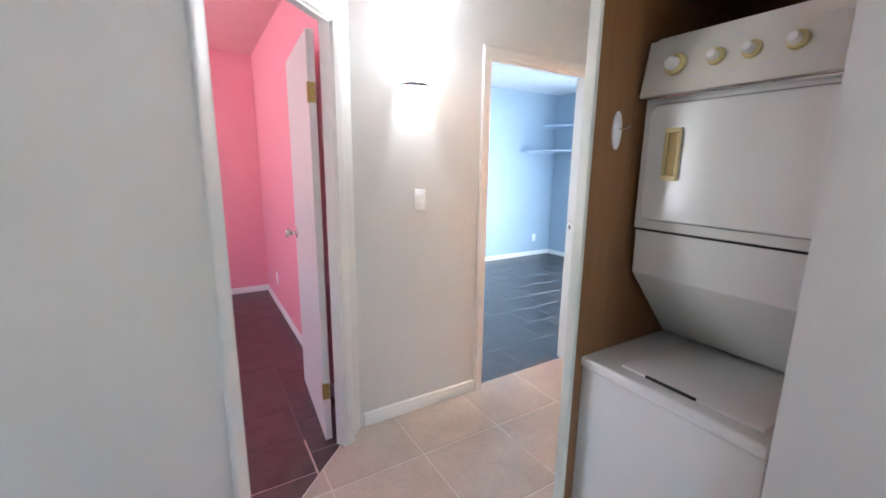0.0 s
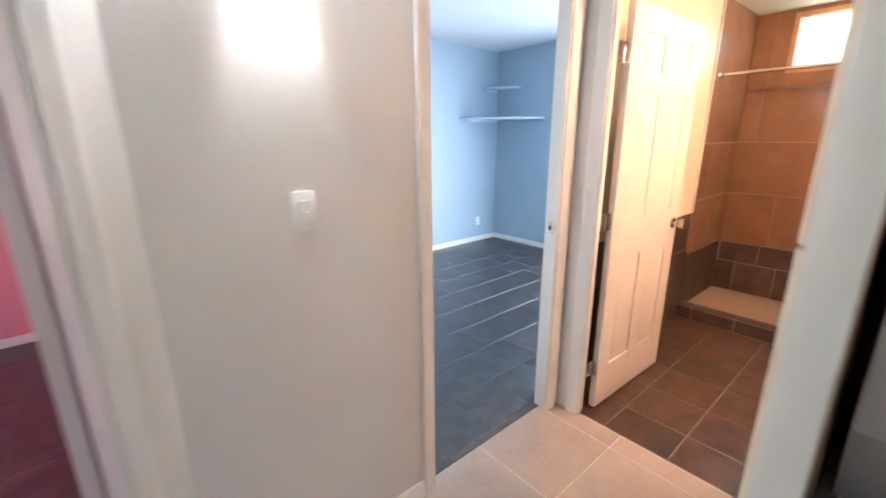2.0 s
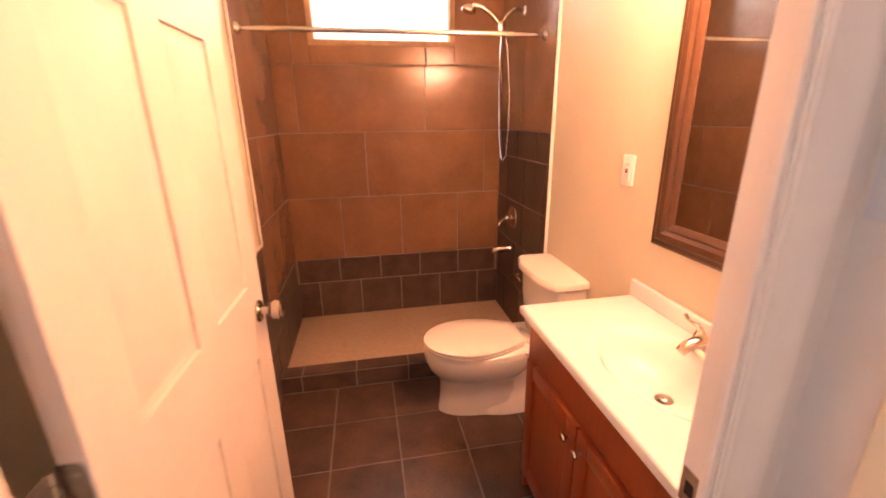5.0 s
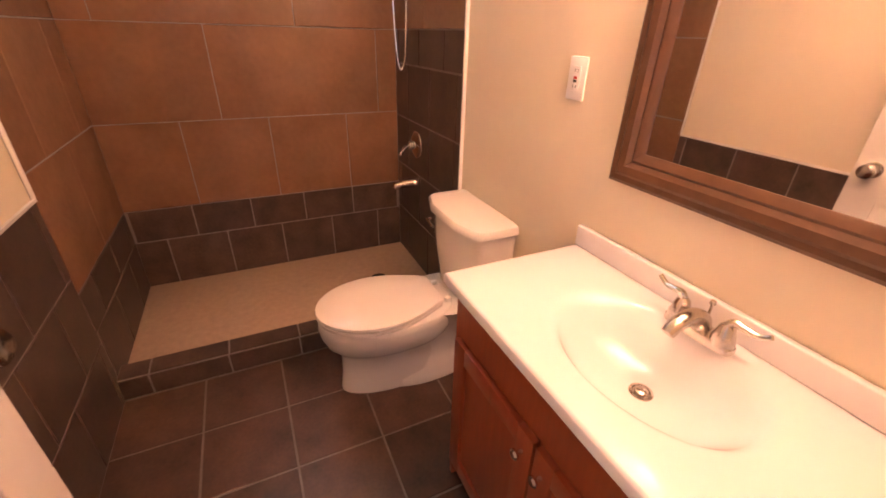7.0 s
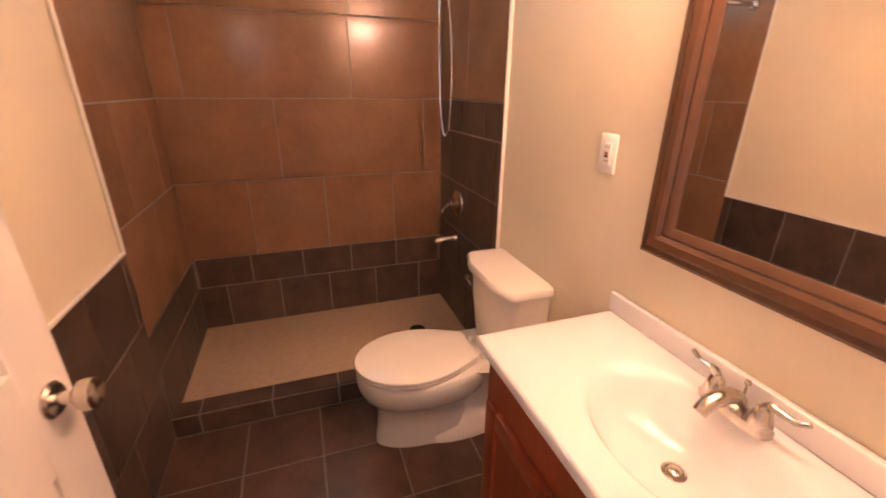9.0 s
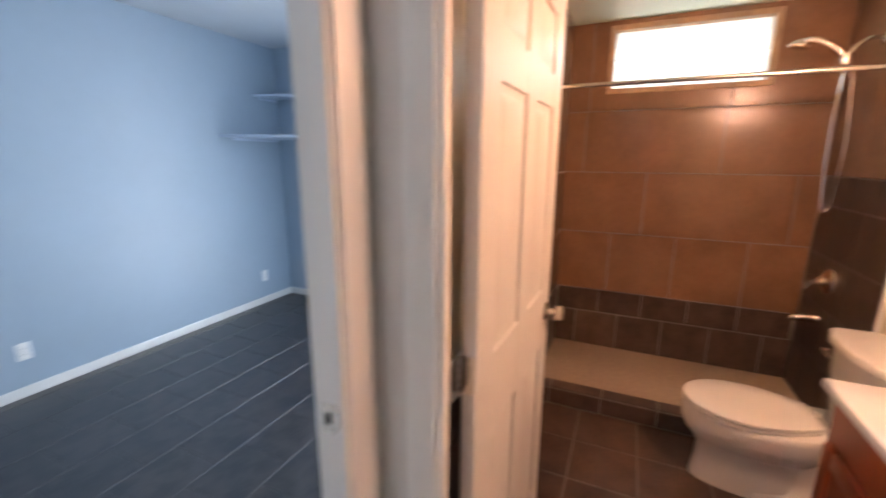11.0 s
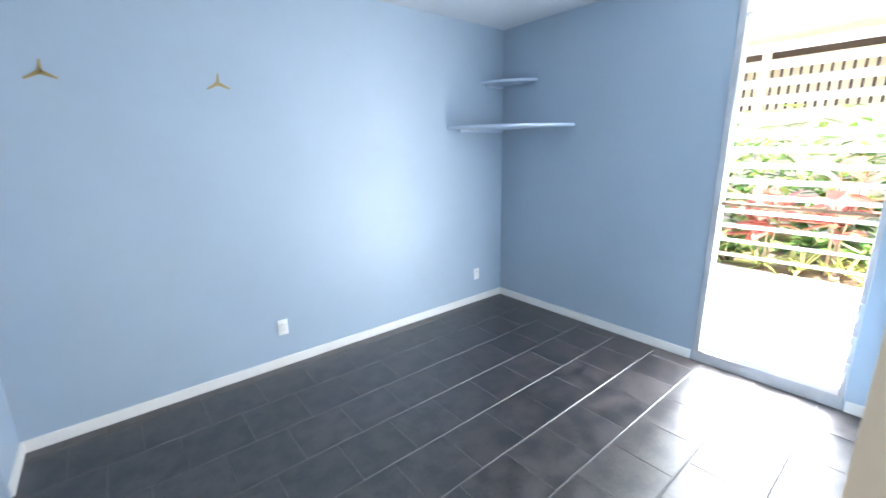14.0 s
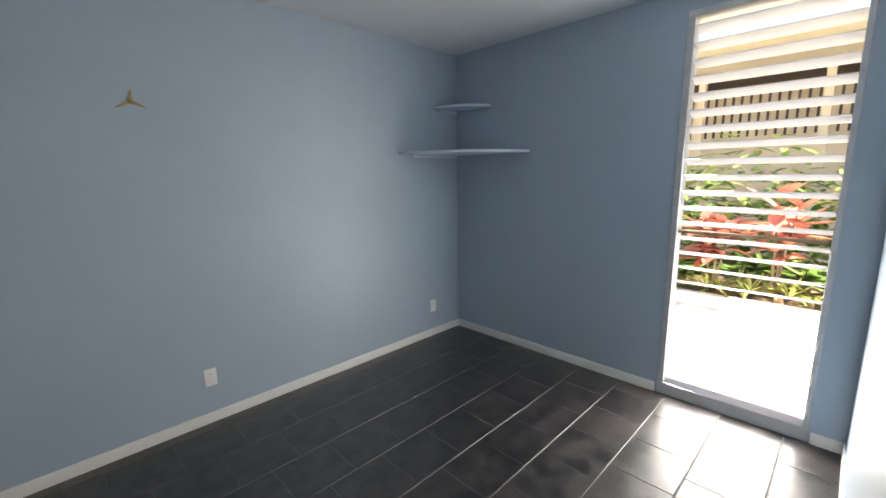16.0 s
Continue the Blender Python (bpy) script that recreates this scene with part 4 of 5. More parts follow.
part("seat", loft([lid_ring(0.262, 0.764, 0.186, 0.393), lid_ring(0.260, 0.768, 0.190, 0.399), lid_ring(0.262, 0.765, 0.188, 0.409)]), M_CERAMIC, toilet, smooth=50)
part("lid", loft([lid_ring(0.258, 0.766, 0.188, 0.412), lid_ring(0.256, 0.770, 0.192, 0.419), lid_ring(0.258, 0.768, 0.190, 0.428), lid_ring(0.268, 0.752, 0.176, 0.434, 0.09), lid_ring(0.33, 0.66, 0.09, 0.437, 0.05)]), M_CERAMIC, toilet, smooth=40)


def tank_ring(hw, y1, z, ch=0.075, y0=0.012):
    return [(-hw, y0, z), (hw, y0, z), (hw, y1 - ch * 0.8, z), (hw - 0.018, y1 - ch * 0.45, z), (hw - ch * 1.3, y1 - 0.008, z), (hw - ch * 1.7, y1, z), (-hw + ch * 1.7, y1, z), (-hw + ch * 1.3, y1 - 0.008, z), (-hw + 0.018, y1 - ch * 0.45, z), (-hw, y1 - ch * 0.8, z)]


part("tank", loft([tank_ring(0.185, 0.175, 0.39), tank_ring(0.195, 0.19, 0.41), tank_ring(0.215, 0.205, 0.60), tank_ring(0.222, 0.208, 0.735)]), M_CERAMIC, toilet, smooth=40)
part("tank_lid", loft([tank_ring(0.228, 0.216, 0.736), tank_ring(0.236, 0.228, 0.742), tank_ring(0.236, 0.228, 0.762), tank_ring(0.230, 0.220, 0.774), tank_ring(0.20, 0.18, 0.780)]), M_CERAMIC, toilet, smooth=40)
for sx in (-0.075, 0.075):
    part("seat_hinge", lathe([(0.014, 0), (0.014, 0.02), (0.008, 0.024)], 12, pose(sx, 0.225, 0.392)), M_CERAMIC, toilet)
part("flush_lever", tube([(0.15, 0.21, 0.69), (0.15, 0.228, 0.69), (0.10, 0.232, 0.685), (0.075, 0.232, 0.682)], 0.006, 8), M_CHROME, toilet)
valve = thing("stop_valve", pose(3.82, 0.52, 0.30), "small chrome water stop valve beside toilet", "valve")
part("body", tube([(0, -0.06, 0), (0, 0.05, 0)], 0.010, 10), M_CHROME, valve)
part("handle", lathe([(0.018, 0), (0.020, 0.008), (0.014, 0.014)], 12, pose(0, 0.05, 0, -90)), M_CHROME, valve)
part("hose", tube(smooth_path([(0, 0.02, 0), (0.02, 0.03, 0.05), (0.04, 0.05, 0.09)], 5), 0.005, 8), M_CHROME, valve)

# shower base, curb, rod
pan = thing("shower_pan", pose(4.265, 0.46, 0), "beige stone-look shower base behind a tiled curb", "shower base")
part("pan", box(0.10, 0.866, 0.0, 1.564, 0.0, 0.066, 0.006, 2), M_PAN, pan)
part("curb_core", box(0.008, 0.10, 0.0, 1.564, -0.003, 0.112), M_GROUTDARK, pan)
part("drain", lathe([(0.05, 0), (0.048, 0.003)], 20, pose(0.44, 0.30, 0.066)), M_DARK, pan)

rod = thing("shower_rod", pose(4.40, 0.468, 1.935), "straight chrome shower curtain rod", "curtain rod")
part("rod", tube([(0, 0.006, 0), (0, 1.545, 0)], 0.0125, 14), M_CHROME, rod)
for y0, a in ((0.0, -90), (1.550, 90)):
    part("flange", lathe([(0.028, 0), (0.026, 0.008), (0.016, 0.020)], 16, pose(0, y0, 0, a)), M_CHROME, rod)

sh = thing("hand_shower", pose(4.72, 0.468, 2.12), "brushed nickel hand shower on a wall arm with hose", "shower")
part("wall_flange", lathe([(0.030, 0.004), (0.026, 0.012), (0.012, 0.016)], 18, pose(0, 0, 0, -90)), M_NICKEL, sh)
part("arm", tube(smooth_path([(0, 0.008, 0), (0, 0.06, 0.005), (0, 0.11, -0.025), (0, 0.14, -0.07)], 6), 0.010, 10), M_NICKEL, sh)
part("bracket", box(-0.02, 0.02, 0.12, 0.165, -0.12, -0.06, 0.008, 2), M_NICKEL, sh)
hd = part("handset", tube(smooth_path([(0, 0.14, -0.09), (-0.0, 0.20, -0.03), (-0.0, 0.27, 0.012), (-0.0, 0.32, 0.02)], 6), 0.013, 12), M_NICKEL, sh)
part("spray_head", lathe([(0.014, -0.02), (0.038, 0.0), (0.045, 0.012), (0.043, 0.022), (0.01, 0.024)], 22, pose(0, 0.345, 0.005, 195)), M_NICKEL, hd)
part("hose", tube(smooth_path([(0, 0.14, -0.12), (0.0, 0.15, -0.35), (-0.005, 0.145, -0.65), (0.0, 0.125, -0.84), (0.0, 0.105, -0.86), (0.01, 0.085, -0.80), (0.012, 0.075, -0.5), (0.01, 0.10, -0.2), (0.004, 0.135, -0.10)], 8), 0.0065, 8), M_CHROME, sh)
sv = thing("shower_valve", pose(4.79, 0.47, 0.85), "round nickel shower valve with lever handle", "valve")
part("escutcheon", lathe([(0.078, 0.0), (0.076, 0.006), (0.055, 0.016), (0.025, 0.02), (0.022, 0.045), (0.016, 0.05)], 26, pose(0, 0, 0, -90)), M_NICKEL, sv)
part("lever", tube(smooth_path([(0, 0.045, 0), (-0.01, 0.075, -0.005), (-0.03, 0.105, -0.03), (-0.035, 0.11, -0.045)], 5), 0.009, 10), M_NICKEL, sv)
sp = thing("tub_spout", pose(4.83, 0.47, 0.61), "short brushed nickel bath spout", "spout")
part("spout", tube([(0, 0.0, 0), (0, 0.02, 0), (0, 0.09, -0.003), (0, 0.125, -0.010), (0, 0.135, -0.02)], 0.024, 14, radii=[0.030, 0.026, 0.024, 0.021, 0.012]), M_NICKEL, sp)

# bathroom high window with obscure louvre panes
bw = tagged(new("window_bath"), "high bathroom window with obscure glass louvres", "window", kind="structure")
bw.matrix_basis = pose(5.135, 0.808, 1.98)
bm = bmesh.new()
for a, b, c, d in ((0.0, 0.963, 0.0, 0.035), (0.0, 0.963, 0.41, 0.445), (0.0, 0.035, 0.035, 0.41), (0.928, 0.963, 0.035, 0.41)):
    add_box(bm, -0.012, 0.07, a, b, c, d, 0.003, 1)
part("window_frame", bm, M_BRONZE, bw)
pane = finish(box(-0.003, 0.003, 0.035, 0.928, -0.055, 0.055, 0.001, 1), "pane", M_FROSTBATH)
for k in range(4):
    p = new("pane", pane)
    p.parent = bw
    p.matrix_basis = pose(0.05, 0, 0.082 + 0.0955 * k, 0, 12, 0)

# ---- laundry closet ----
wd = thing("stacked_washer_dryer", pose(1.175, 0.303, 0), "white stacked washer and dryer with yellowed controls", "washer dryer")
WW = 0.575


def plate(x0, x1, y0, y1, z0, z1, r):
    """A flat panel facing -x with rounded corners and a softened edge."""
    def ring(x, d):
        out = []
        for cy, cz, a0 in ((y1 - r, z1 - r, 0), (y0 + r, z1 - r, 90), (y0 + r, z0 + r, 180), (y1 - r, z0 + r, 270)):
            for k in range(5):
                a = radians(a0 + 22.5 * k)
                out.append((x, cy + (r - d) * math.cos(a), cz + (r - d) * math.sin(a)))
        return out
    return loft([ring(x1, 0), ring(x0 + 0.004, 0), ring(x0, 0.004)])


part("washer_body", box(0.0, 0.66, 0.0, WW, 0.02, 0.765, 0.006, 2), M_ENAMEL, wd)
part("washer_top", box(-0.012, 0.665, -0.003, WW + 0.003, 0.766, 0.808, 0.012, 3), M_ENAMEL, wd)
lid = part("washer_lid", box(0.045, 0.475, 0.03, WW - 0.128, 0.8085, 0.816, 0.003, 2), M_ENAMEL, wd)
part("lid_grip", box(0.040, 0.050, 0.20, 0.36, 0.809, 0.8175, 0.002, 1), M_DARK, lid)
DW = 0.552
side = [(0.200, 1.262), (0.200, 1.105), (0.455, 0.820), (0.66, 0.820), (0.66, 1.90), (0.215, 1.90), (0.200, 1.70)]
bm = loft([[(x, 0.0, z) for x, z in side], [(x, DW, z) for x, z in side]])
bmesh.ops.bevel(bm, geom=list(bm.edges), offset=0.006, segments=2, affect="EDGES", profile=0.5)
part("dryer_body", bm, M_ENAMEL, wd)
part("front_seam", box(0.194, 0.201, 0.004, DW - 0.004, 1.262, 1.268), M_DARK, wd)
part("upper_front", box(0.184, 0.201, 0.0, DW, 1.270, 1.70, 0.006, 2), M_ENAMEL, wd)
part("door_gasket", plate(0.1805, 0.184, 0.012, DW - 0.022, 1.302, 1.686, 0.032), M_SEAL, wd)
dd = part("dryer_door", plate(0.170, 0.184, 0.016, DW - 0.026, 1.306, 1.682, 0.030), M_ENAMEL, wd)
hb = bmesh.new()
for a, b, c, d in ((0.405, 0.458, 1.440, 1.455), (0.405, 0.458, 1.590, 1.605), (0.405, 0.416, 1.455, 1.590), (0.447, 0.458, 1.455, 1.590)):
    add_box(hb, 0.157, 0.170, a, b, c, d, 0.003, 1)
hnd = part("door_handle", hb, M_YELLOW, dd, "yellowed plastic recessed handle")
part("recess", box(0.164, 0.1702, 0.416, 0.447, 1.455, 1.590), M_OCHRE, hnd)
cpan = [(0.172, 1.705), (0.152, 1.71), (0.187, 1.885), (0.212, 1.885), (0.212, 1.705)]
cp = part("control_panel", loft([[(x, -0.004, z) for x, z in cpan], [(x, DW + 0.006, z) for x, z in cpan]]), M_ENAMELPANEL, wd, "cream control panel")
TILTP = math.degrees(math.atan2(0.035, 0.175))
for ky, kr in ((0.455, 0.030), (0.336, 0.022), (0.246, 0.022), (0.145, 0.022)):
    km = pose(0.1695, ky, 1.797, 0, -90 + TILTP, 0)
    dial = part("dial", lathe([(kr * 1.12, 0.0), (kr * 1.12, 0.008), (kr * 1.02, 0.012)], 26, km), M_YELLOW, cp, "yellowed dial ring")
    part("knob", lathe([(kr * 0.70, 0.012), (kr * 0.64, 0.027), (kr * 0.50, 0.031)], 22, km @ pose(0, 0.004, 0)), M_PLASTIC, dial, "white plastic knob")
for ky in (0.515, 0.395, 0.29, 0.195, 0.09, 0.045):
    for dz in (0.052, -0.045):
        part("printed_mark", box(-0.0008, 0.0002, -0.013, 0.013, -0.0018, 0.0018), M_GREY, cp, at=pose(0.1694 + 0.2 * dz, ky, 1.797 + dz, 0, TILTP, 0))
part("panel_trim", box(0.148, 0.174, -0.004, DW + 0.006, 1.698, 1.7045, 0.002, 1), M_CHROME, wd)

jar = thing("wall_hook_plate", pose(1.24, 0.874, 1.60), "white oval plastic plate on the plywood", "wall plate")
ov = lambda f, y: [(0.022 * f * math.cos(2 * math.pi * k / 20), y, 0.062 * f * math.sin(2 * math.pi * k / 20)) for k in range(20)]
part("plate", loft([ov(1, 0), ov(1, -0.005), ov(0.8, -0.008)]), M_PLASTIC, jar)
part("hook", tube([(0.006, -0.007, 0.005), (0.016, -0.025, 0.006), (0.035, -0.028, 0.016)], 0.003, 6), M_NICKEL, jar)
shelfc = slab("closet_ceiling_board", 1.15, 1.96, 0.285, 0.875, 2.05, 2.07, M_WOOD, "plywood shelf over the laundry machine", "shelf", kind="structure")

# ---- bedroom window ----
win = tagged(new("window_bedroom"), "tall window with open obscure glass louvres in an aluminium frame", "window", kind="structure")
win.matrix_basis = pose(5.26, 2.30, 0)
WH, WWD = 2.49, 0.81
bm = bmesh.new()
for a, b, c, d in ((0.0, WWD, 0.0, 0.085), (0.0, WWD, WH - 0.035, WH), (0.0, 0.028, 0.085, WH - 0.035), (WWD - 0.040, WWD, 0.085, WH - 0.035)):
    add_box(bm, -0.008, 0.10, a, b, c, d, 0.003, 1)
part("window_frame", bm, M_ALU, win)
part("rail", box(0.02, 0.06, 0.035, WWD - 0.035, 1.145, 1.165, 0.002, 1), M_BRONZE, win)
pane = finish(box(-0.052, 0.052, 0.03, WWD - 0.042, -0.003, 0.003, 0.001, 1), "pane", M_FROST)
z = 0.42
while z < WH - 0.09:
    p = new("pane", pane)
    p.parent = win
    p.matrix_basis = pose(0.055, 0, z, 0, 19, 0)
    z += 0.0985
for cz in (1.62, 0.62, 0.42, 0.25):
    c = part("crank", box(-0.030, -0.008, 0.006, 0.028, cz - 0.05, cz + 0.05, 0.005, 2), M_ALU, win)
    part("crank_lever", tube([(-0.028, 0.017, cz), (-0.045, 0.017, cz - 0.02), (-0.045, 0.017, cz - 0.06)], 0.005, 8), M_ALU, c)

# plain glazing of the rooms behind the camera, unseen and assumed as the daylight's way in
for nm, mm, w, h in (("window_pink", pose(-2.40, 2.70, 0.9, 0, 0, 90), 1.4, 1.25), ("window_hall", pose(-0.25, -2.30, 1.0, 0, 0, 180) @ pose(-0.7, 0, 0), 0.7, 0.8)):
    o = tagged(new(nm), "white framed window", "window", kind="structure")
    o.matrix_basis = mm
    bm = bmesh.new()
    for a, b, c, d in ((0, w, 0, 0.04), (0, w, h - 0.04, h), (0, 0.04, 0.04, h - 0.04), (w - 0.04, w, 0.04, h - 0.04), (w / 2 - 0.02, w / 2 + 0.02, 0.04, h - 0.04)):
        add_box(bm, a, b, 0.03, 0.08, c, d, 0.003, 1)
    part("window_frame", bm, M_TRIM, o)

# ---- outside ----
M_GROUND = mat("pale_concrete", (0.78, 0.77, 0.75), 0.8, vary=0.15, scale=2, bump=0.3, bump_scale=25)
M_SOIL = mat("garden_soil", (0.34, 0.25, 0.17), 0.9, vary=0.4, scale=6, bump=0.6, bump_scale=20)
M_LEAF = mat("green_leaf", (0.17, 0.33, 0.08), 0.4, vary=0.5, scale=3, random_amount=0.25)
M_LEAFLIGHT = mat("light_green_leaf", (0.42, 0.48, 0.16), 0.4, vary=0.4, scale=3, random_amount=0.2)
M_LEAFRED = mat("red_leaf", (0.70, 0.26, 0.20), 0.4, vary=0.4, scale=3, random_amount=0.25)
M_FENCE = mat("cream_building_paint", (0.78, 0.68, 0.54), 0.7, vary=0.08, scale=2)
M_DARKWOOD_SHADE = mat("dark_wood_and_shade", (0.06, 0.04, 0.03), 0.6, vary=0.3, scale=5)
ground = slab("ground", -150, 150, -150, 150, -0.16, -0.10, M_GROUND, "pale sunlit concrete ground", "ground")
bed = slab("garden_bed", 8.0, 11.3, -3.0, 9.0, -0.10, 0.02, M_SOIL, "brown soil of the planted bed", "soil")
kerb = slab("kerb", 7.88, 8.0, -3.0, 9.0, -0.10, 0.06, M_GROUND, "low concrete kerb along the bed", "kerb")


def blade(bm, base, direction, length, width, droop, mi=0):
    """One long leaf with a folded midrib."""
    d = Vector(direction).normalized()
    side = d.cross(Vector((0, 0, 1)))
    side = side.normalized() if side.length > 1e-3 else Vector((1, 0, 0))
    prev = None
    for k in range(6):
        s = k / 5
        c = Vector(base) + d * length * s + Vector((0, 0, -droop * s * s))
        w = width * math.sin(math.pi * min(0.12 + s * 0.88, 1.0)) ** 0.8 / 2
        row = [bm.verts.new(c - side * w), bm.verts.new(c + Vector((0, 0, -w * 0.35))), bm.verts.new(c + side * w)]
        if prev:
            for q in range(2):
                f = bm.faces.new((prev[q], prev[q + 1], row[q + 1], row[q]))
                f.material_index = mi
        prev = row


def leafy_plant(name, x, y, height, count, leaf, width, material, label, rng, up=0.5, stems=3, z0=0.02):
    ob = thing(name, pose(x, y, z0), label, "plant")
    bm = bmesh.new()
    tops = []
    for k in range(stems):
        a = rng.uniform(0, 6.28)
        top = Vector((0.18 * math.cos(a), 0.18 * math.sin(a), height * rng.uniform(0.6, 1.0)))
        tube([(0.03 * math.cos(a), 0.03 * math.sin(a), -0.02), top * 0.5, top], 0.012, 6, bm, radii=[0.016, 0.012, 0.008])
        tops.append(top)
    part("stem", bm, M_SOIL, ob)
    bm = bmesh.new()
    for k in range(count):
        t = tops[k % stems]
        s = rng.uniform(0.45, 1.0)
        a = rng.uniform(0, 6.28)
        e = rng.uniform(-0.1, 1.0) * up + 0.15
        blade(bm, t * s, (math.cos(a), math.sin(a), e), leaf * rng.uniform(0.7, 1.2), width * rng.uniform(0.7, 1.2), leaf * rng.uniform(0.1, 0.5))
    part("leaves", bm, material, ob)
    return ob


rng = random.Random(7)
for x, y, h in ((8.25, 3.42, 1.35), (8.45, 2.85, 1.30)):
    leafy_plant("ti_plant", x, y, h, 46, 0.42, 0.15, M_LEAFRED, "red-leaved garden plant in the bed", rng, up=1.1)
for k in range(12):
    leafy_plant("grass_clump", 8.15 + rng.uniform(0, 0.35), 1.2 + k * 0.38, 0.12, 40, 0.42, 0.03, M_LEAFLIGHT, "low light green strappy clump", rng, up=1.2, stems=2)
for k in range(8):
    leafy_plant("fern", 8.6 + rng.uniform(-0.2, 0.5), 0.8 + k * 0.6, 0.35, 60, 0.35, 0.07, M_LEAF, "dark green leafy shrub", rng)
hedge = bmesh.new()
for k in range(5200):
    x, y, z = rng.uniform(9.2, 10.6), rng.uniform(-2.5, 8.5), 0.05 + abs(rng.gauss(0.7, 0.55))
    a = rng.uniform(0, 6.28)
    blade(hedge, (x, y, min(z, 1.9 + 0.3 * math.sin(y * 2.1))), (math.cos(a), math.sin(a), rng.uniform(-0.3, 0.9)), rng.uniform(0.15, 0.32), rng.uniform(0.06, 0.12), 0.06, 0 if rng.random() < 0.7 else 1)
hedge_ob = tagged(part("hedge_foliage", hedge, [M_LEAF, M_LEAFLIGHT]), "dense green mixed garden foliage", "foliage", kind="stuff")

# neighbouring building behind the garden
nb = thing("neighbour_building", pose(12.2, 2.5, -0.10), "cream neighbouring building with a slatted dark lanai", "building")
part("wall", box(0.6, 0.8, -8, 9, 0, 4.2), M_FENCE, nb)
part("eave", box(-2.2, 0.7, -8.2, 9.2, 3.45, 3.60), M_FENCE, nb)
# dark sheet in place of the shade inside the lanai opening
part("opening_shade", box(0.5, 0.59, -7, 8, 3.12, 3.42), M_DARKWOOD_SHADE, nb)
for y in (-3.5, -1.6, 0.3, 2.2, 4.1):
    part("post", box(-0.06, 0.06, y - 0.06, y + 0.06, 0, 3.45), M_FENCE, nb)
part("rail", box(-0.03, 0.03, -6, 7, 3.05, 3.15), M_FENCE, nb)
bal = finish(box(-0.015, 0.015, -0.02, 0.02, 2.25, 3.05), "baluster", M_DARKWOOD_SHADE)
for k in range(90):
    o = new("baluster", bal)
    o.parent = nb
    o.matrix_basis = pose(0, -5.9 + 0.14 * k, 0)

# window hood and eave over the tall window
eave = slab("eave_soffit", 5.38, 6.0, 1.0, 5.6, 2.62, 2.70, M_FENCE, "cream boarded soffit of the roof overhang", "eave")

# ---- tiles, last ----
tile_field(floor_hall, -0.8, 2.49, -2.3, 2.043, 0.485, 0.485, 0.922, 1.615, 0.007, 0.0, -0.012, 0.0, M_HALLTILE, clips=[(-1, 1, 1.33)])
tile_field(floor_blue, 1.0, 5.26, 2.048, 5.035, 0.322, 0.317, 0.11, 3.035 - 0.317 * 3, 0.007, 0.5, -0.012, 0.0005, M_DARKTILE, cross=0.004)
mt = pose(0, 0, 0, 0, 0, 90)
tile_field(floor_pink, 1.30, 5.06, -0.68, 1.6, 0.31, 0.304, 0.22, -0.409, 0.007, 0.5, -0.0125, -0.0002, M_DARKTILE, mt, cross=0.004, clips=[(-1, -1, -1.34)])
tile_field(floor_bath, 2.505, 4.27, 0.46, 2.02, 0.303, 0.322, 0.022, 0.103, 0.007, 0.0, -0.012, -0.0005, M_BATHTILE)


def facing(x, y, z, u, n):
    """Matrix of a wall field: u along the wall, z up, n out of the wall."""
    return Matrix(((u[0], 0, n[0], x), (u[1], 0, n[1], y), (0, 1, 0, z), (0, 0, 0, 1)))


# shower walls: grout beds with the tiles on them
north = slab("tiling_north", 2.54, 5.131, 2.022, 2.028, 0, 0.90, M_GROUTDARK, "brown tiled bathroom wall", "wall tiling")
north2 = slab("tiling_shower_north", 4.285, 5.131, 2.022, 2.028, 0.9, BATHTOP, M_GROUTDARK, "tan tiled shower side wall", "wall tiling")
east = tagged(part("tiling_shower_east", add_box(add_box(add_box(box(5.129, 5.135, 0.46, 2.022, 0, 1.98), 5.129, 5.135, 0.46, 0.808, 1.98, BATHTOP), 5.129, 5.135, 1.771, 2.022, 1.98, BATHTOP), 5.129, 5.135, 0.808, 1.771, 2.425, BATHTOP), M_GROUTDARK), "tan tiled shower back wall with a dark band", "wall tiling", kind="structure")
south = slab("tiling_shower_south", 4.25, 5.129, 0.46, 0.466, 0, BATHTOP, M_GROUTDARK, "dark slate tiled shower wall", "wall tiling")
m_e, m_n, m_s = facing(5.129, 0, 0, (0, -1), (-1, 0)), facing(0, 2.022, 0, (1, 0), (0, -1)), facing(0, 0.466, 0, (-1, 0), (0, 1))
W0, W1 = -0.003, 0.004
HOLE = [(-1.771, -0.808, 1.98, 2.425)]
tile_field(east, -2.018, -0.47, 0.06, 0.345, 0.309, 0.30, -1.556, 0.045, 0.007, 0.0, W0, W1, M_BATHWALLDARK, m_e)
tile_field(east, -2.018, -0.47, 0.345, 0.53, 0.305, 0.185, -1.704, 0.345, 0.007, 0.0, W0, W1, M_BATHWALLDARK, m_e)
tile_field(east, -2.018, -0.47, 0.53, 0.985, 0.433, 0.455, -1.657, 0.53, 0.005, 0.0, W0, W1, M_WALLTILE, m_e)
tile_field(east, -2.018, -0.47, 0.985, 1.435, 0.866, 0.45, -1.454, 0.985, 0.005, 0.0, W0, W1, M_WALLTILE, m_e)
tile_field(east, -2.018, -0.47, 1.435, 1.865, 0.866, 0.43, -1.887, 1.435, 0.004, 0.0, W0, W1, M_WALLTILE, m_e)
tile_field(east, -2.018, -0.47, 1.865, BATHTOP, 0.866, 0.60, -1.010, 1.865, 0.004, 0.0, W0, W1, M_WALLTILE, m_e, holes=HOLE)
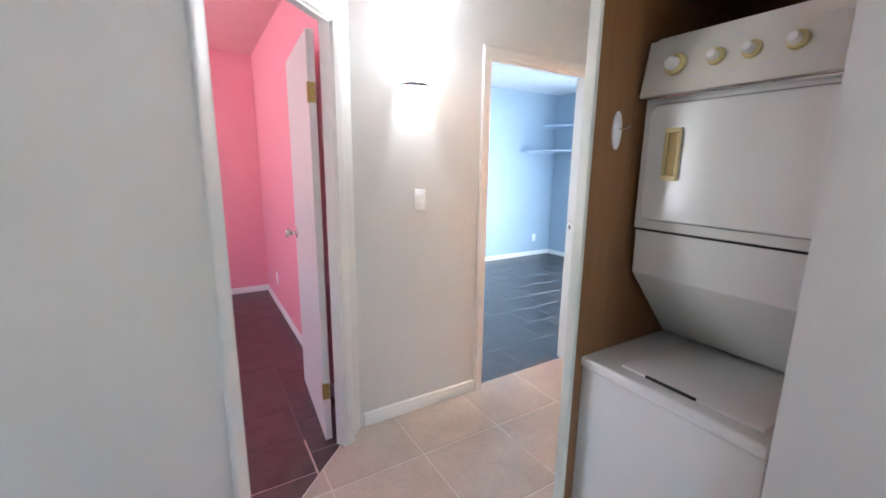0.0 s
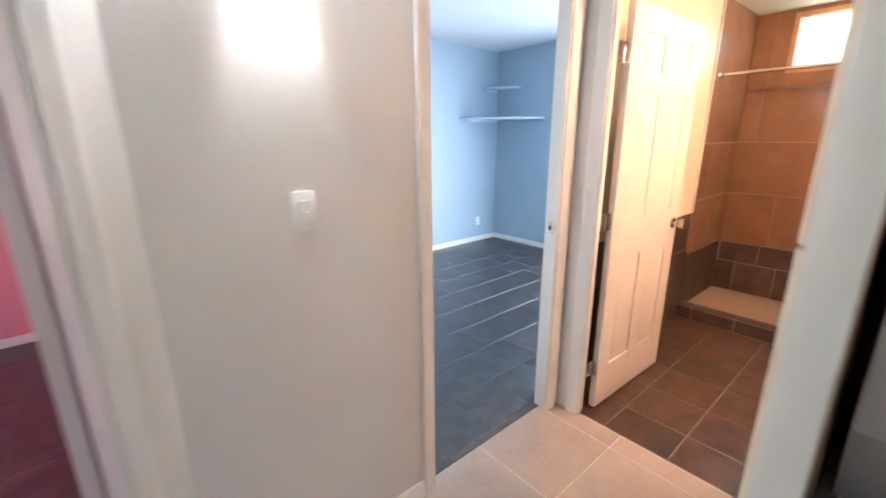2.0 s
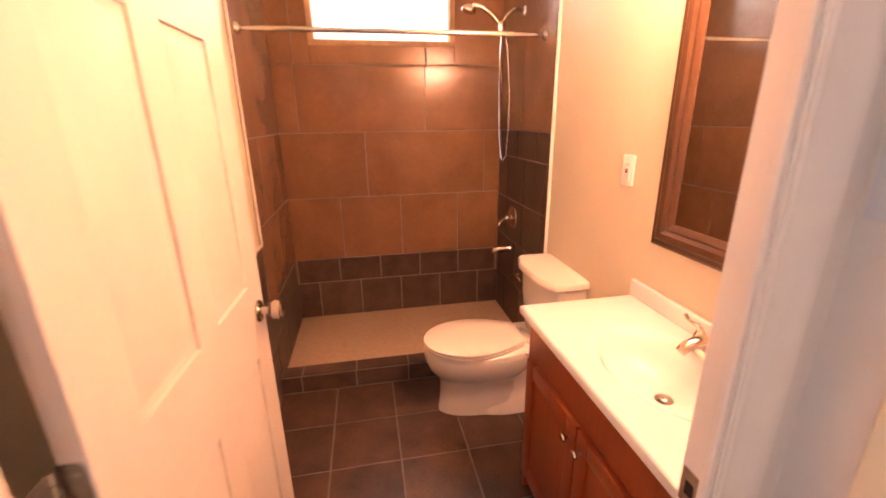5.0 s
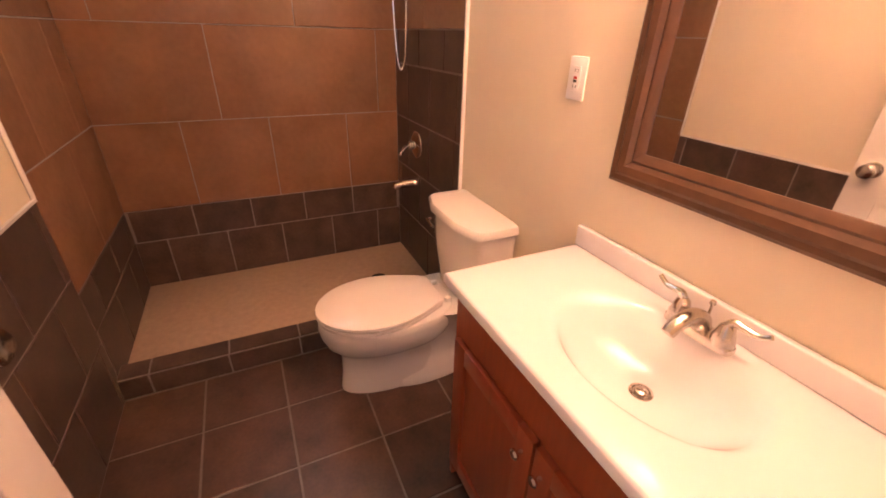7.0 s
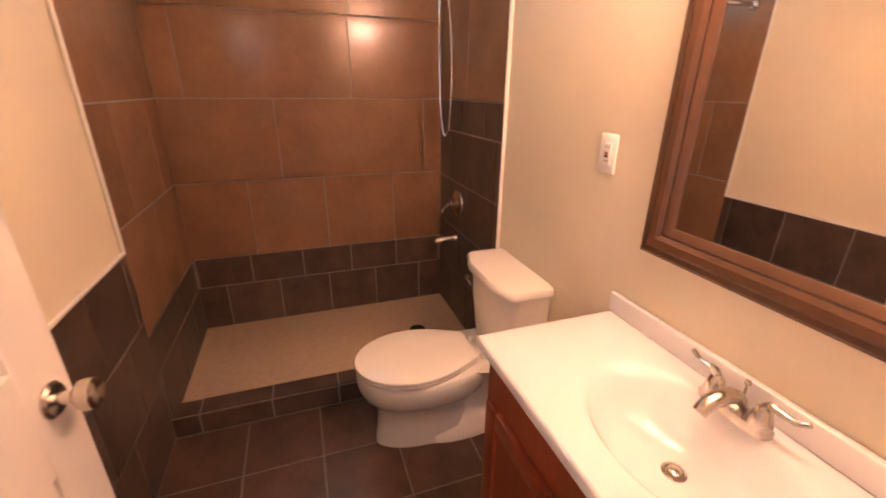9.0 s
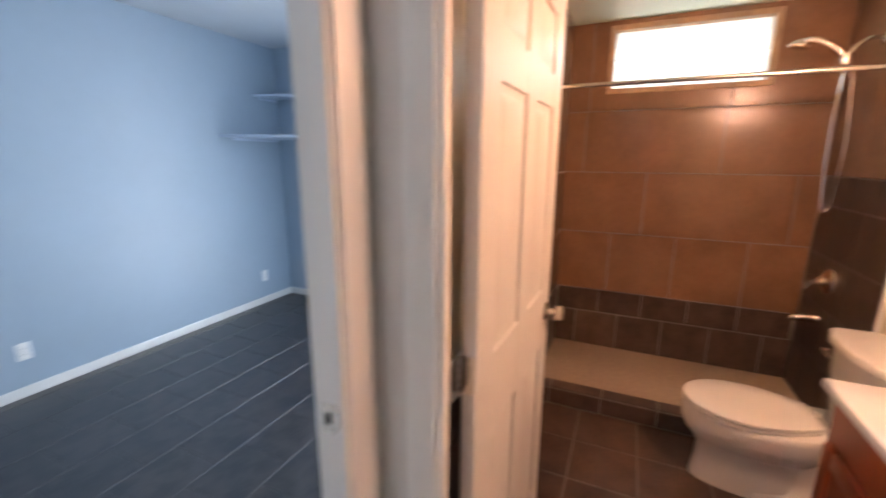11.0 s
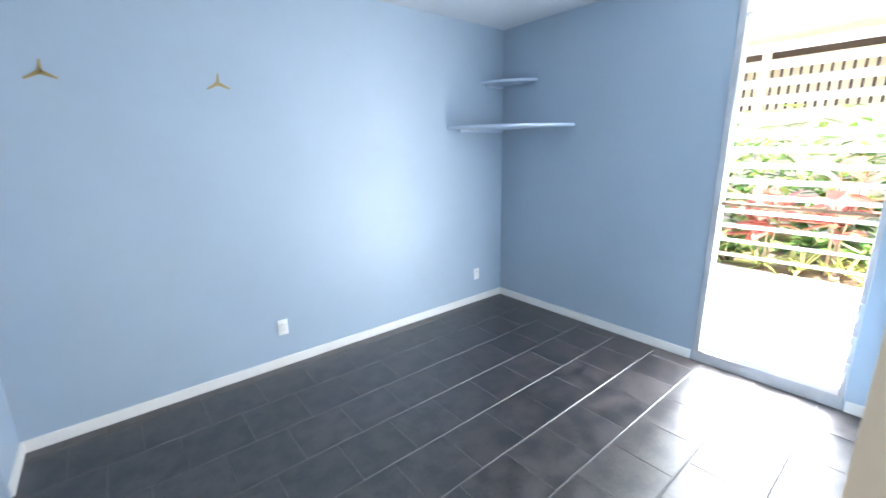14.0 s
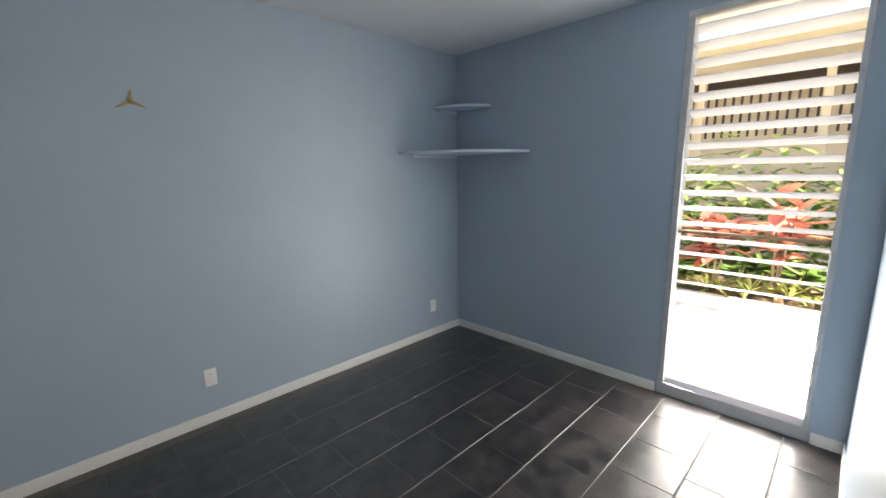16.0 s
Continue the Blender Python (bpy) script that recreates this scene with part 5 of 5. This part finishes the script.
for a, b, w, h, ox, mm in ((0.06, 0.345, 0.309, 0.30, 4.30, M_BATHWALLDARK), (0.345, 0.53, 0.305, 0.185, 4.15, M_BATHWALLDARK), (0.53, 0.985, 0.433, 0.455, 4.285, M_WALLTILE), (0.985, 1.435, 0.433, 0.45, 4.07, M_WALLTILE), (1.435, BATHTOP, 0.866, 1.03, 4.285, M_WALLTILE)):
    tile_field(north2, 4.287, 5.125, a, b, w, h, ox, a if h != 0.30 else 0.045, 0.006, 0.0, W0, W1, mm, m_n)
tile_field(north, 2.62, 4.284, 0.0, 0.30, 0.308, 0.30, 2.70, 0.0, 0.007, 0.0, W0, W1, M_BATHWALLDARK, m_n)
tile_field(north, 2.62, 4.284, 0.30, 0.60, 0.308, 0.30, 2.55, 0.30, 0.007, 0.0, W0, W1, M_BATHWALLDARK, m_n)
tile_field(north, 2.62, 4.284, 0.60, 0.90, 0.308, 0.30, 2.70, 0.60, 0.007, 0.0, W0, W1, M_BATHWALLDARK, m_n)
for a, b, ox in ((0.06, 0.37, -4.62), (0.37, 0.675, -4.44), (0.675, 0.97, -4.62), (0.97, 1.265, -4.44 - 0.17), (1.265, 1.438, -4.448)):
    tile_field(south, -5.122, -4.252, a, b, 0.307, b - a, ox, a, 0.007, 0.0, W0, W1, M_BATHWALLDARK, m_s)
tile_field(south, -5.122, -4.252, 1.438, BATHTOP, 0.433, 1.02, -4.69, 1.438, 0.004, 0.0, W0, W1, M_WALLTILE, m_s)
# curb tiles
curb = slab("curb_bed", 4.266, 4.273, 0.47, 2.02, 0.0, 0.112, M_GROUTDARK, "dark tiled shower curb", "curb")
tile_field(curb, -2.018, -0.47, 0.003, 0.108, 0.309, 0.105, -1.60, 0.003, 0.007, 0.0, W0, W1, M_BATHWALLDARK, facing(4.266, 0, 0, (0, -1), (-1, 0)))
tile_field(curb, 4.263, 4.365, 0.47, 2.018, 0.102, 0.309, 4.263, 0.36, 0.007, 0.0, 0.108, 0.117, M_BATHWALLDARK)
slab("tile_top_bead", 2.60, 4.284, 2.012, 2.0215, 0.899, 0.909, M_TRIM, "white strip along the top of the low tiling", "trim")
slab("tile_side_bead", 4.276, 4.286, 2.012, 2.0215, 0.910, BATHTOP, M_TRIM, "white strip along the tile edge", "trim")
bead = slab("tile_edge_bead", 4.238, 4.250, 0.46, 0.474, 0.0, BATHTOP, M_TRIM, "white strip along the tile edge", "trim")
